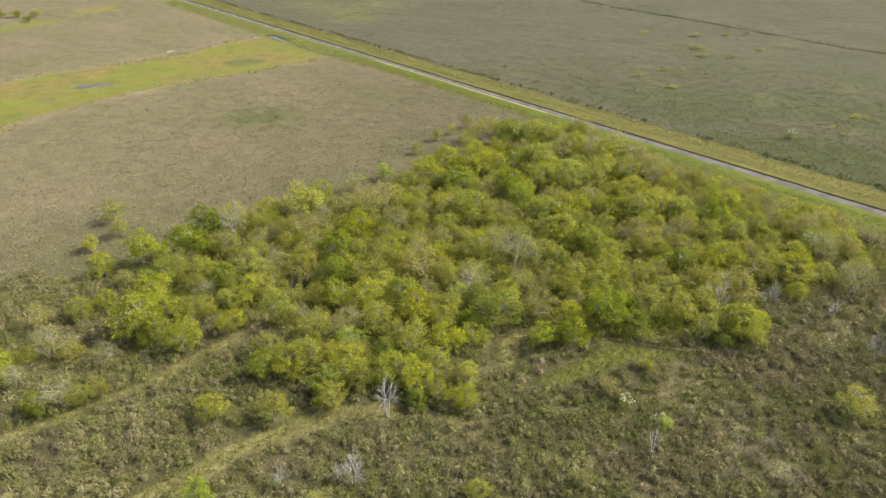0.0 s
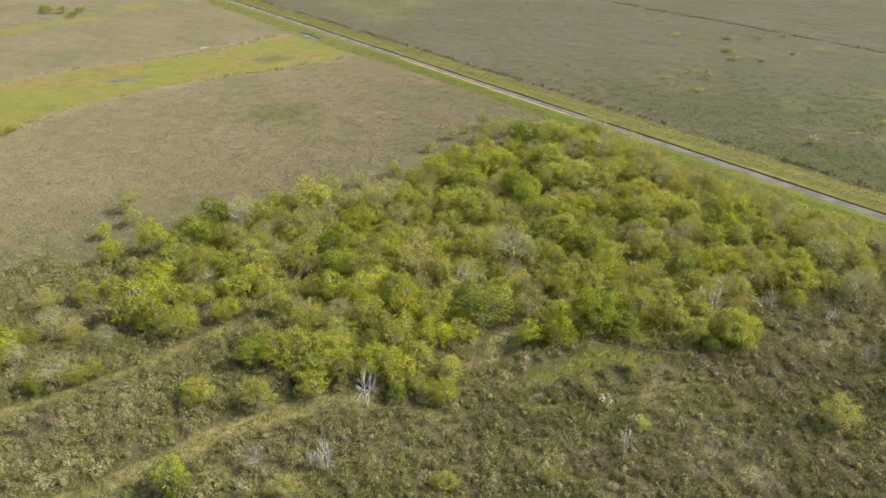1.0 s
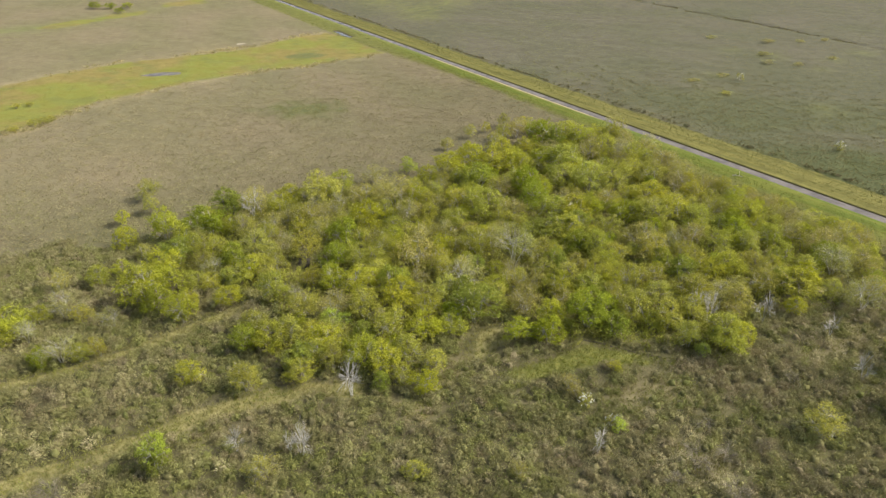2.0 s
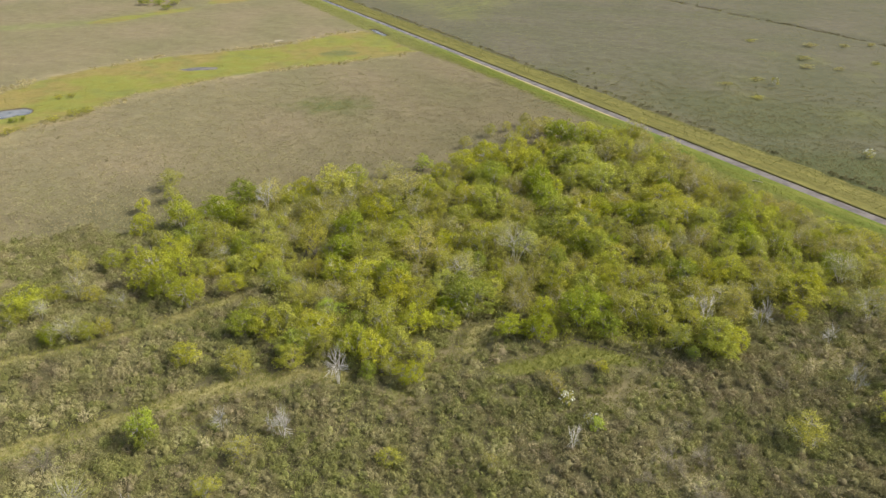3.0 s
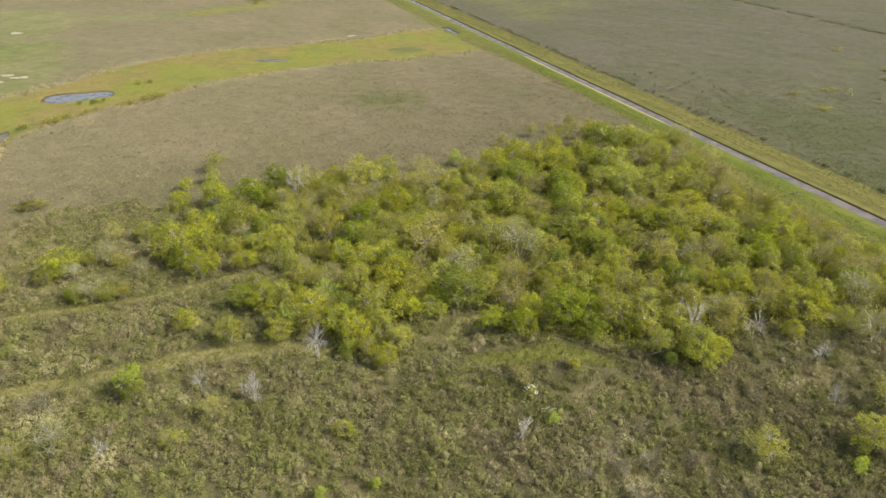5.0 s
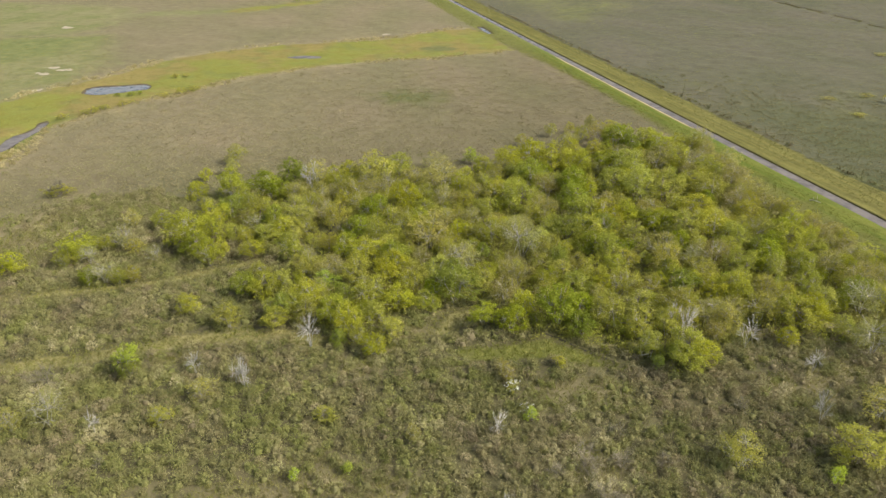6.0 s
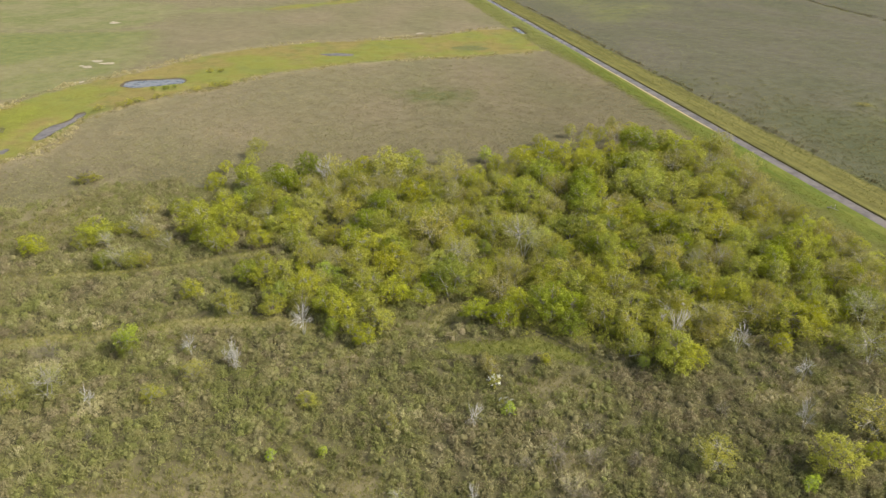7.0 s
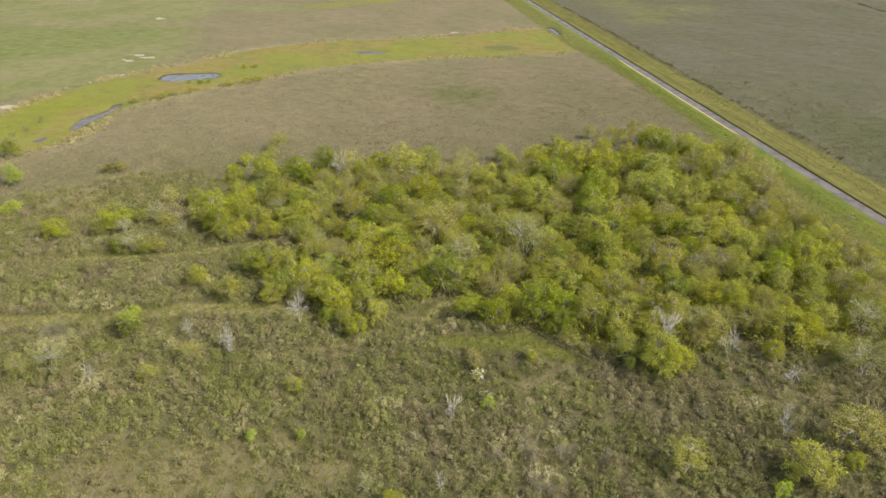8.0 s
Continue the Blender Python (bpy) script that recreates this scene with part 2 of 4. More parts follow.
def ground_material():
    m, nt, out = material("ground_cover")
    where = node(nt, "NewGeometry").outputs["Position"]
    soft = node(nt, "Attribute", name="cover").outputs["Color"]
    fine = noise_of(nt, where, 1.6, 5.0, 0.7)
    mid = noise_of(nt, where, 0.28, 4.0)
    big = noise_of(nt, where, 0.05, 3.0)
    edge = times(nt, times(nt, mid, 0.5, "SUBTRACT"), 5.0)

    def zone(name, width=0.6, ragged=1.0):
        a = node(nt, "Attribute", name=name).outputs["Fac"]
        return ramp(nt, times(nt, a, times(nt, edge, ragged), "ADD"), -width, width)

    c = soft
    field = mixed(nt, ramp(nt, big, 0.35, 0.65), (0.145, 0.15, 0.055), (0.185, 0.17, 0.08))
    c = mixed(nt, zone("field", 7, 4.0), c, field)
    c = mixed(nt, times(nt, zone("pasture", 6, 3.0), 0.7), c, mixed(nt, ramp(nt, mid, 0.3, 0.7), (0.115, 0.14, 0.042), (0.145, 0.155, 0.05)))
    meadow = mixed(nt, ramp(nt, mid, 0.3, 0.7), (0.19, 0.18, 0.036), (0.155, 0.165, 0.036))
    meadow = mixed(nt, times(nt, ramp(nt, big, 0.42, 0.58), 0.9), meadow, (0.2, 0.155, 0.052))
    meadow = mixed(nt, times(nt, ramp(nt, noise_of(nt, where, 0.12, 4.0), 0.48, 0.66), 0.7), meadow, (0.13, 0.14, 0.04))
    meadow = mixed(nt, times(nt, zone("pasture", 3, 2.0), 0.8), meadow, (0.165, 0.175, 0.026))
    c = mixed(nt, zone("meadow", 1.2, 1.6), c, meadow)
    along = node(nt, "CombineXYZ", times(nt, node(nt, "Attribute", name="canal_u").outputs["Fac"], 0.05), times(nt, node(nt, "Attribute", name="canal_v").outputs["Fac"], 0.9)).outputs[0]
    streak = noise_of(nt, along, 1.0, 4.0)
    bank = mixed(nt, ramp(nt, streak, 0.35, 0.65), (0.105, 0.099, 0.026), (0.165, 0.148, 0.043))
    c = mixed(nt, zone("bank", 0.5, 0.5), c, bank)
    verge = mixed(nt, ramp(nt, streak, 0.38, 0.62), (0.088, 0.112, 0.017), (0.125, 0.132, 0.024))
    verge = mixed(nt, ramp(nt, times(nt, node(nt, "Attribute", name="canal_v").outputs["Fac"], edge, "ADD"), -5.0, -8.5), verge, (0.112, 0.108, 0.03))
    verge = mixed(nt, times(nt, ramp(nt, node(nt, "Attribute", name="canal_u").outputs["Fac"], 60.0, 125.0), 0.8), verge, (0.15, 0.15, 0.045))
    c = mixed(nt, zone("verge", 1.6, 1.3), c, verge)
    grass = mixed(nt, ramp(nt, fine, 0.35, 0.65), (0.16, 0.15, 0.05), (0.25, 0.215, 0.09))
    c = mixed(nt, zone("track", 0.5, 0.35), c, grass)
    c = mixed(nt, zone("lane", 0.5, 0.35), c, mixed(nt, ramp(nt, fine, 0.35, 0.65), (0.105, 0.112, 0.026), (0.155, 0.15, 0.04)))
    c = mixed(nt, times(nt, zone("oval", 0.8, 0.5), 0.8), c, (0.105, 0.115, 0.045))
    c = mixed(nt, zone("pale", 0.4, 1.7), c, mixed(nt, fine, (0.26, 0.22, 0.15), (0.4, 0.345, 0.26)))
    c = mixed(nt, zone("sand", 0.15, 0.03), c, mixed(nt, fine, (0.25, 0.2, 0.09), (0.36, 0.285, 0.15)))
    # dark bare soil, and the shade of the canal's far bank painted in the same colour
    c = mixed(nt, zone("soil", 0.15, 0.08), c, mixed(nt, fine, (0.05, 0.04, 0.025), (0.11, 0.085, 0.05)))
    val = node(nt, "MapRange", fine, 0.25, 0.75, 0.84, 1.14).outputs[0]
    val = times(nt, val, node(nt, "MapRange", mid, 0.3, 0.7, 0.85, 1.15).outputs[0])
    c = node(nt, "HueSaturation", 0.5, 1.0, val, 1.0, c).outputs[0]
    d = node(nt, "BsdfPrincipled", c)
    d.inputs["Roughness"].default_value = 0.95
    d.inputs["Specular IOR Level"].default_value = 0.1
    bump = node(nt, "Bump", 0.5, 0.3, None, fine)
    bump.inputs["Height"].default_value = 0
    nt.links.new(fine, bump.inputs["Height"])
    nt.links.new(bump.outputs[0], d.inputs["Normal"])
    nt.links.new(d.outputs[0], out.inputs[0])
    return m


def water_material(name, tint, gloss=0.5):
    m, nt, out = material(name)
    where = node(nt, "NewGeometry").outputs["Position"]
    d = node(nt, "BsdfPrincipled", mixed(nt, ramp(nt, noise_of(nt, where, 0.35), 0.35, 0.7), tint, tuple(0.6 * k for k in tint)))
    d.inputs["Roughness"].default_value = 0.25
    d.inputs["Specular IOR Level"].default_value = gloss
    bump = node(nt, "Bump", 0.12, 0.05)
    nt.links.new(noise_of(nt, where, 2.2, 3.0), bump.inputs["Height"])
    nt.links.new(bump.outputs[0], d.inputs["Normal"])
    nt.links.new(d.outputs[0], out.inputs[0])
    return m


GROUND = ground_material()
WATER = water_material("still_water", (0.17, 0.161, 0.142))
CANAL_WATER = water_material("muddy_water", (0.16, 0.136, 0.112), 0.08)
SCRUB = scrub_material("scrub", (0.275, 0.23, 0.126), (0.228, 0.234, 0.072), (0.4, 0.355, 0.2))
UNDER = scrub_material("undergrowth", (0.31, 0.285, 0.07), (0.32, 0.325, 0.05), (0.4, 0.37, 0.18))
GRASS = scrub_material("grass", (0.29, 0.245, 0.11), (0.205, 0.215, 0.04), (0.38, 0.33, 0.18))
BARK = bark("grey_bark", (0.17, 0.145, 0.11), (0.34, 0.3, 0.25))
PALE_BARK = bark("weathered_wood", (0.27, 0.25, 0.2), (0.44, 0.41, 0.35))
DEAD_WOOD = bark("bleached_dead_wood", (0.34, 0.32, 0.28), (0.54, 0.51, 0.46))
TWIGS = bark("dry_twigs", (0.15, 0.13, 0.085), (0.27, 0.235, 0.165))
LEAVES = {
    "yellow": foliage("yellow_green_leaves", (0.34, 0.352, 0.036), (0.43, 0.44, 0.054), (0.425, 0.41, 0.072)),
    "green": foliage("green_leaves", (0.230, 0.270, 0.028), (0.328, 0.368, 0.039), (0.356, 0.374, 0.048)),
    "tan": foliage("budding_leaves", (0.328, 0.297, 0.077), (0.430, 0.394, 0.108), (0.399, 0.388, 0.072)),
    "pale": foliage("pale_leaves", (0.307, 0.307, 0.087), (0.409, 0.399, 0.133), (0.409, 0.388, 0.154)),
    "olive": foliage("olive_leaves", (0.307, 0.301, 0.041), (0.415, 0.404, 0.066), (0.419, 0.394, 0.072)),
    "lime": foliage("lime_leaves", (0.33, 0.415, 0.045), (0.45, 0.535, 0.07), (0.46, 0.52, 0.08)),
}
BLOSSOM = foliage("white_blossom", (0.6, 0.6, 0.5), (0.85, 0.85, 0.78), (0.8, 0.8, 0.7), 0.2)


# ---- mesh helpers ----
def mesh_of(name, verts, quads, mat, **attributes):
    me = bpy.data.meshes.new(name)
    verts, quads = np.asarray(verts, np.float32), np.asarray(quads, np.int32)
    me.vertices.add(len(verts))
    me.vertices.foreach_set("co", verts.ravel())
    me.loops.add(quads.size)
    me.loops.foreach_set("vertex_index", quads.ravel())
    me.polygons.add(len(quads))
    me.polygons.foreach_set("loop_start", np.arange(len(quads), dtype=np.int32) * quads.shape[1])
    for key, values in attributes.items():
        values = np.asarray(values, np.float32)
        if values.ndim == 1:
            me.attributes.new(key, "FLOAT", "POINT").data.foreach_set("value", values)
        else:
            me.attributes.new(key, "FLOAT_COLOR", "POINT").data.foreach_set("color", np.column_stack([values, np.ones(len(values))]).astype(np.float32).ravel())
    me.materials.append(mat)
    me.update(calc_edges=True)
    return me


def part(name, me, parent, label=""):
    ob = new(name, me)
    ob.parent = parent
    return tagged(ob, label) if label else ob


def unit(a):
    return a / np.maximum(np.linalg.norm(a, axis=-1, keepdims=True), 1e-9)


def blades(rng, at, along, wide, long, face, loose=0.45):
    """Pointed leaves or twigs of given length and width that start at the points, run along the given ways and turn their faces to face."""
    n = len(at)
    along = unit(along)
    side = unit(np.cross(along, unit(face) + loose * rng.normal(size=(n, 3)))) * (wide / 2)[:, None]
    tip = at + along * long[:, None]
    v = np.stack([at - side, at + side, tip], 1).reshape(-1, 3)
    return v, np.arange(3 * n).reshape(n, 3)


def tubes(runs, sides=3):
    """Tapered round pieces; each run is (points, radii)."""
    verts, faces, base = [], [], 0
    for pts, radii in runs:
        pts = np.asarray(pts, float)
        d = unit(np.gradient(pts, axis=0))
        a = unit(np.cross(d, np.array([0.31, 0.87, 0.38])))
        b = np.cross(d, a)
        ang = np.arange(sides) * 2 * math.pi / sides
        ring = pts[:, None] + np.asarray(radii)[:, None, None] * (a[:, None] * np.cos(ang)[None, :, None] + b[:, None] * np.sin(ang)[None, :, None])
        verts.append(ring.reshape(-1, 3))
        for i in range(len(pts) - 1):
            for k in range(sides):
                p, q = base + i * sides + k, base + i * sides + (k + 1) % sides
                faces.append((p, q, q + sides, p + sides))
        base += len(pts) * sides
    return np.concatenate(verts), np.array(faces)


# ---- trees ----
def tree_shape(seed, leaves=26, clumps=135, leaf=(0.065, 0.135), spread=0.15, twigs=0, stems=4, wood=1.0, vase=0.0, lobes=8):
    """Limbs and leaf sprays of a small tree with a crown of radius 1.6 m and a height of 4.5 m: the crown is a heap of
    rounded lobes, each set with sprays on its outer side. Returns (trunk runs, leaf verts, leaf faces)."""
    rng = np.random.RandomState(seed)
    r, h = 1.6, 4.5
    mid = np.array([0, 0, 0.55 * h])
    cores, sizes = [np.array([rng.uniform(-0.2, 0.2), rng.uniform(-0.2, 0.2), 0.7 * h])], [0.62 * r]
    for i in range(lobes - 1):
        a = (i + rng.uniform(-0.35, 0.35)) * 2 * math.pi / (lobes - 1)
        d = rng.uniform(0.45, 0.82) * r * (1 + vase)
        cores.append(np.array([d * math.cos(a), d * math.sin(a), (0.3 + 0.36 * ((i * 0.618 + rng.uniform(0, 0.25)) % 1)) * h]))
        sizes.append(rng.uniform(0.34, 0.62) * r)
    cores, sizes = np.array(cores), np.array(sizes)
    share = sizes ** 2 / np.sum(sizes ** 2)
    runs, ends, out = [], [], []
    while len(ends) < clumps:
        k = rng.choice(lobes, p=share)
        d = unit(rng.normal(size=3))
        if d[2] < -0.75:
            continue
        p = cores[k] + d * sizes[k] * rng.uniform(0.72, 1.06) * np.array([1, 1, 1.12])
        near = np.linalg.norm((p - cores) / np.array([1, 1, 1.12]), axis=1) / sizes
        if np.min(np.delete(near, k)) < 0.75:
            continue
        ends.append(p)
        out.append(d)
    ends, out = np.array(ends), np.array(out)
    forks = []
    for i in range(stems):
        a = (i + rng.uniform(-0.3, 0.3)) * 2 * math.pi / stems
        lean = rng.uniform(0.22, 0.5) * r
        fork = np.array([lean * math.cos(a), lean * math.sin(a), rng.uniform(0.28, 0.55) * h])
        foot = np.array([0.12 * math.cos(a), 0.12 * math.sin(a), -0.1])
        bend = foot * 0.5 + fork * 0.5 + np.array([rng.uniform(-0.12, 0.12), rng.uniform(-0.12, 0.12), 0.15])
        runs.append(([foot, foot * 0.7 + bend * 0.3 + (0, 0, 0.1), bend, fork], np.array([0.08, 0.065, 0.05, 0.036]) * wood))
        forks.append(fork)
    forks = np.array(forks)
    for i, e in enumerate(ends):
        if leaves and i % 2:
            continue
        f = forks[np.argmin(np.linalg.norm(forks - e, axis=1))]
        m = 0.5 * (e + f) + rng.uniform(-0.12, 0.12, 3)
        thick = i % 6 == 0 or not leaves
        tip = e + out[i] * (0.16 if twigs and leaves else 0.0)
        runs.append(([f, m, tip] if thick else [f, tip], (np.array([0.034, 0.024, 0.01]) if thick else np.array([0.022, 0.008])) * wood))
        for _ in range(twigs):
            t = e + rng.normal(size=3) * 0.22 + out[i] * 0.25 + (0, 0, 0.12)
            runs.append(([m, t], np.array([0.015, 0.006]) * wood))
    if not leaves:
        return runs, None, None
    n = clumps * leaves
    c, o = np.repeat(ends, leaves, 0), np.repeat(out, leaves, 0)
    size = np.repeat(rng.uniform(0.6, 1.45, clumps), leaves)[:, None]
    at = c + rng.normal(size=(n, 3)) * np.array([spread, spread, spread * 0.9]) * size
    way = unit(o * 0.35 + rng.normal(size=(n, 3)) * 0.8 + (0, 0, 0.12))
    lw = rng.uniform(leaf[0], leaf[1], n)
    v, q = blades(rng, at, way, lw, lw * rng.uniform(1.1, 1.9, n), 0.35 * unit(at - c) + 0.75 * o + 0.45 * unit(at - mid) + (0, 0, 0.2))
    return runs, v, q


def tree_kind(kind, seed, thing, label, category, bark_mat, group, top="", **shape):
    """A tree on its root. top: the kind of the younger leaves in the upper third of the crown, where they differ."""
    runs, v, q = tree_shape(seed, **shape)
    root = tagged(new(thing), label, category, group)
    part("trunk", mesh_of("trunk", *tubes(runs), bark_mat), root)
    if v is not None and top:
        high = v[q[:, 0], 2] + 0.25 * np.sin(5 * v[q[:, 0], 0]) > 2.75
        for name, some, leaf_kind, note in (("crown", ~high, kind, ""), ("crown_top", high, top, "bright lime-green young leaves")):
            vv = v[q[some]].reshape(-1, 3)
            part(name, mesh_of(name, vv, np.arange(len(vv)).reshape(-1, 3), LEAVES[leaf_kind]), root, note)
    elif v is not None:
        part("crown", mesh_of("crown", v, q, LEAVES[kind]), root)
    return root


def plant(root, x, y, r, turn, squash=1.0, broad=1.0):
    """Sets a copy of the tree at (x, y) with a crown of radius r, a little longer one way than the other."""
    k = broad * r / 1.6
    oval = 1 + 0.16 * math.sin(7 * turn)
    z = float(height(np.array([x]), np.array([y]))[0])
    tall = (2.1 * r + 0.7) / 4.5 * squash
    return copy_thing(root, Matrix.Translation((x, y, z)) @ Matrix.Rotation(turn, 4, "Z") @ Matrix.Diagonal((k * oval, k / oval, tall, 1)))


# Where the trees stand: x, y and the crown's radius.
YELLOW_GREEN_A = [
    (21.6, 38, 0.9), (-54.6, 54.6, 1.8), (2.2, 58, 1.4), (-11.9, 58.2, 1.6), (-38.4, 58.5, 1.1), (-48.9, 58.9, 1.2), (-13.4, 59.6, 1.3),
    (-2.9, 60.9, 1.6), (53, 61, 1.55), (-11.2, 61.2, 1.5), (2.6, 61.6, 1.1), (-49.3, 61.7, 1.9), (-5.6, 62.1, 1.6), (-17, 63, 1.5), (-10.5, 63.3, 1.9),
    (-0.8, 63.3, 1.5), (23.1, 64.2, 0.6), (-15.4, 64.6, 1.8), (56.5, 65.1, 0.7), (-20, 66.4, 1.4), (-30.1, 67.8, 1.5), (0.4, 68.1, 1.7), (3.7, 69.5, 1.2),
    (36.2, 70.1, 1.8), (-36.9, 71, 2.4), (37.5, 71, 1.5), (-30.9, 71.2, 1.2), (35.5, 72, 1.3), (-26, 72.2, 1.2), (-3.5, 73.7, 1.9), (-20.2, 73.9, 1.7),
]
YELLOW_GREEN_B = [
    (-35.1, 74, 1.7), (30.2, 74.1, 1.7), (-0.4, 74.9, 1.6), (-45.8, 75.1, 1.4), (26.1, 75.5, 1.9), (-32.1, 75.7, 1.2), (-29.9, 75.7, 1), (-43.6, 77.2, 1.1),
    (-9.3, 77.3, 1.9), (-28.1, 77.4, 1.2), (-38, 78.1, 2.2), (-13.7, 78.3, 1.7), (8.3, 79.2, 1.5), (47, 79.3, 1), (-8, 81, 1.4), (22.1, 83.7, 1.7),
    (-10.5, 84, 1.8), (48, 84.3, 2), (49.4, 85.3, 1.6), (-48.2, 86, 1.3), (37.8, 86.3, 1.4), (-39.3, 87.4, 1.3), (40.7, 87.7, 1.7), (-42.8, 88.7, 2.2),
    (51.5, 90.2, 1.5), (22.5, 92.1, 1.8), (49.3, 93.4, 1.4), (-53.1, 93.9, 0.9), (-8.3, 95.2, 1.5), (45.2, 95.7, 1.5), (40.5, 96.1, 1.8), (18.2, 97.3, 1.9),
]
YELLOW_GREEN_C = [
    (60.3, 97.7, 1.3), (-13.3, 97.8, 1.8), (48.9, 97.8, 1.7), (0.9, 99.6, 1.5), (-29.2, 100.9, 1.7), (-3.8, 101.8, 1.4), (47.9, 101.8, 1.7),
    (16.1, 103.7, 1.8), (4.9, 103.8, 2.3), (19.7, 103.9, 2), (31.7, 104.2, 2), (-28, 104.3, 2), (39.1, 104.6, 2), (50, 105.2, 1.8), (-23.2, 105.7, 2.7),
    (47, 106.3, 2.2), (-6.7, 106.6, 1.7), (35.9, 106.7, 2), (22.4, 108.4, 1.7), (-21.1, 110.3, 2.2), (32.7, 112.4, 2.3), (47.6, 114.4, 1.3), (22.8, 115.9, 2.4),
    (27.2, 117.3, 2.4), (-6.4, 117.4, 1.8), (18.3, 118.3, 2.2), (-3, 121.8, 2.1), (34.4, 122.1, 2), (5.7, 123.7, 2.4), (9.7, 124.5, 2.4), (30.8, 124.9, 1.8),
]
YELLOW_GREEN_D = [
    (0.9, 125.1, 2.6), (19.1, 127.2, 2.6), (6.8, 132.2, 1.9), (33.4, 133.5, 2.1), (27, 135.9, 2), (22.9, 142.5, 2), (19.9, 145.4, 2.3), (29.3, 145.9, 1.6),
    (25.9, 146.2, 1.5),
]
YELLOW_GREEN = YELLOW_GREEN_A + YELLOW_GREEN_B + YELLOW_GREEN_C + YELLOW_GREEN_D
DEEP_GREEN_A = [
    (-42, 56.6, 1.2), (-2.7, 58.1, 1), (-12.4, 60.6, 1.3), (-19.8, 62.7, 1.4), (15.6, 69, 1.6), (11.8, 69.3, 1.4), (-34.3, 69.4, 1.5),
    (-97.5, 71.7, 1.5), (23.6, 71.8, 1.4), (6.4, 72.6, 2), (20.4, 73.3, 2.3), (22.9, 75.5, 1.6), (-5, 77.7, 1.7), (21, 80.7, 1.7), (-29.2, 82.5, 1.7),
    (-38, 82.6, 1.7), (-15, 84.6, 1.8), (33.9, 86.3, 1.7), (16.6, 86.5, 1.6), (-15.1, 90.2, 2.1), (-37, 91.7, 2.3), (20, 93.3, 1.7), (15.2, 96.7, 1.9),
    (-37.3, 99.4, 2.1), (44.3, 100.1, 1.7), (27.8, 104.5, 1.8), (13, 108.4, 1.9), (45.7, 110.4, 1.5), (12, 114.2, 2.4), (3.2, 116.6, 2.3), (14.8, 127.8, 2.2),
]
DEEP_GREEN_B = [
    (17.1, 140.2, 1.9), (14.1, 141.9, 2.4),
]
DEEP_GREEN = DEEP_GREEN_A + DEEP_GREEN_B
TAN_BUDDING_A = [
    (-25.2, 31.6, 1.4), (-11, 43.8, 1.4), (12.7, 47, 0.8), (42.8, 56.4, 1.9), (18, 59.9, 1.1), (56.6, 68.8, 1.9), (-50.1, 72.9, 1.2), (12.5, 75.5, 1.9), (17.2, 77.4, 1.3),
    (10.8, 80.8, 1.4), (37.7, 80.9, 1.6), (54.8, 82.7, 1.3), (40.2, 83.1, 1.5), (58.8, 86, 1.3), (-3.4, 86.1, 2.4), (7.4, 92.3, 1.6), (60.1, 93.6, 1.6),
    (-0.2, 95.8, 1.5), (29.5, 96.3, 2.1), (57.4, 96.6, 1.3), (37, 97.2, 1.5), (55.7, 97.8, 1.6), (59.5, 100, 1.7), (-7.2, 100.1, 1.8), (63, 100.2, 1.2),
    (52.3, 100.3, 1.9), (-33.2, 100.8, 2.3), (9.7, 103, 2), (56, 104.5, 1.4), (-10.3, 106.7, 2.4), (-16, 107.3, 1.7), (55.1, 109.4, 1.3), (52.2, 110.8, 1.3),
]
TAN_BUDDING_B = [
    (25.3, 110.9, 1.6), (7.8, 112.1, 1.7), (53.4, 113.6, 1.3), (50.3, 115, 1.3), (-15.9, 116.2, 1.6), (38.5, 118.6, 1.6), (44, 120.3, 1.4), (40, 127.4, 1.6),
    (41.8, 127.5, 1.4), (39.3, 131.4, 1.5), (37.3, 131.5, 1.9), (23.6, 133.4, 2.2), (34.9, 138.2, 1.6), (36.5, 140.3, 1.8), (31.8, 143.7, 1.6), (9, 147.1, 1.8),
    (30.6, 148.2, 1.9),
]
TAN_BUDDING = TAN_BUDDING_A + TAN_BUDDING_B
PALE_SPARSE = [
    (-22.5, 33.9, 2.1), (18.8, 38.4, 1), (-40.5, 58.1, 1.9), (-47, 61.3, 1.3), (-38.3, 65.4, 1.1), (-45.7, 66.7, 1.6), (4.2, 80.9, 2.2),
    (56.4, 82.2, 1.8), (10.7, 88.5, 2.5), (55.6, 91.2, 1.9), (34.1, 95.7, 1.3), (-19, 102, 1.6), (30, 135.1, 2.1),
]
OLIVE_A = [
    (-12.1, 38.4, 1.1), (3.2, 45.8, 1.1), (-17.2, 55.8, 1.7), (-23.7, 56.2, 1.7), (-0.4, 59.2, 1.3), (-36.8, 60, 0.9), (-8.6, 60.6, 1.3), (-47.6, 64.9, 1.1),
    (-42.8, 66.2, 1), (-3.3, 67.3, 1.7), (-7.4, 71.1, 1.8), (29.6, 77.9, 1.7), (34.3, 80.2, 1.8), (-33.3, 80.6, 1.3), (-22.8, 82, 1.6), (26.2, 82.6, 1.8),
    (18, 82.7, 1.5), (-43.4, 82.8, 1.1), (-33.4, 83.5, 1.7), (43.7, 83.8, 1.5), (29.7, 84, 1.5), (-26.5, 84.5, 1.9), (0.1, 85.2, 1.4), (-19.5, 85.9, 1.9),
    (-8.1, 87.6, 1.7), (5.3, 89, 1.8), (43.9, 89.2, 1.7), (14.4, 89.9, 1.5), (36.7, 90.9, 1.4), (25.3, 91.2, 1.4), (30.9, 91.5, 1.8), (-31.6, 92.4, 1.6),
]
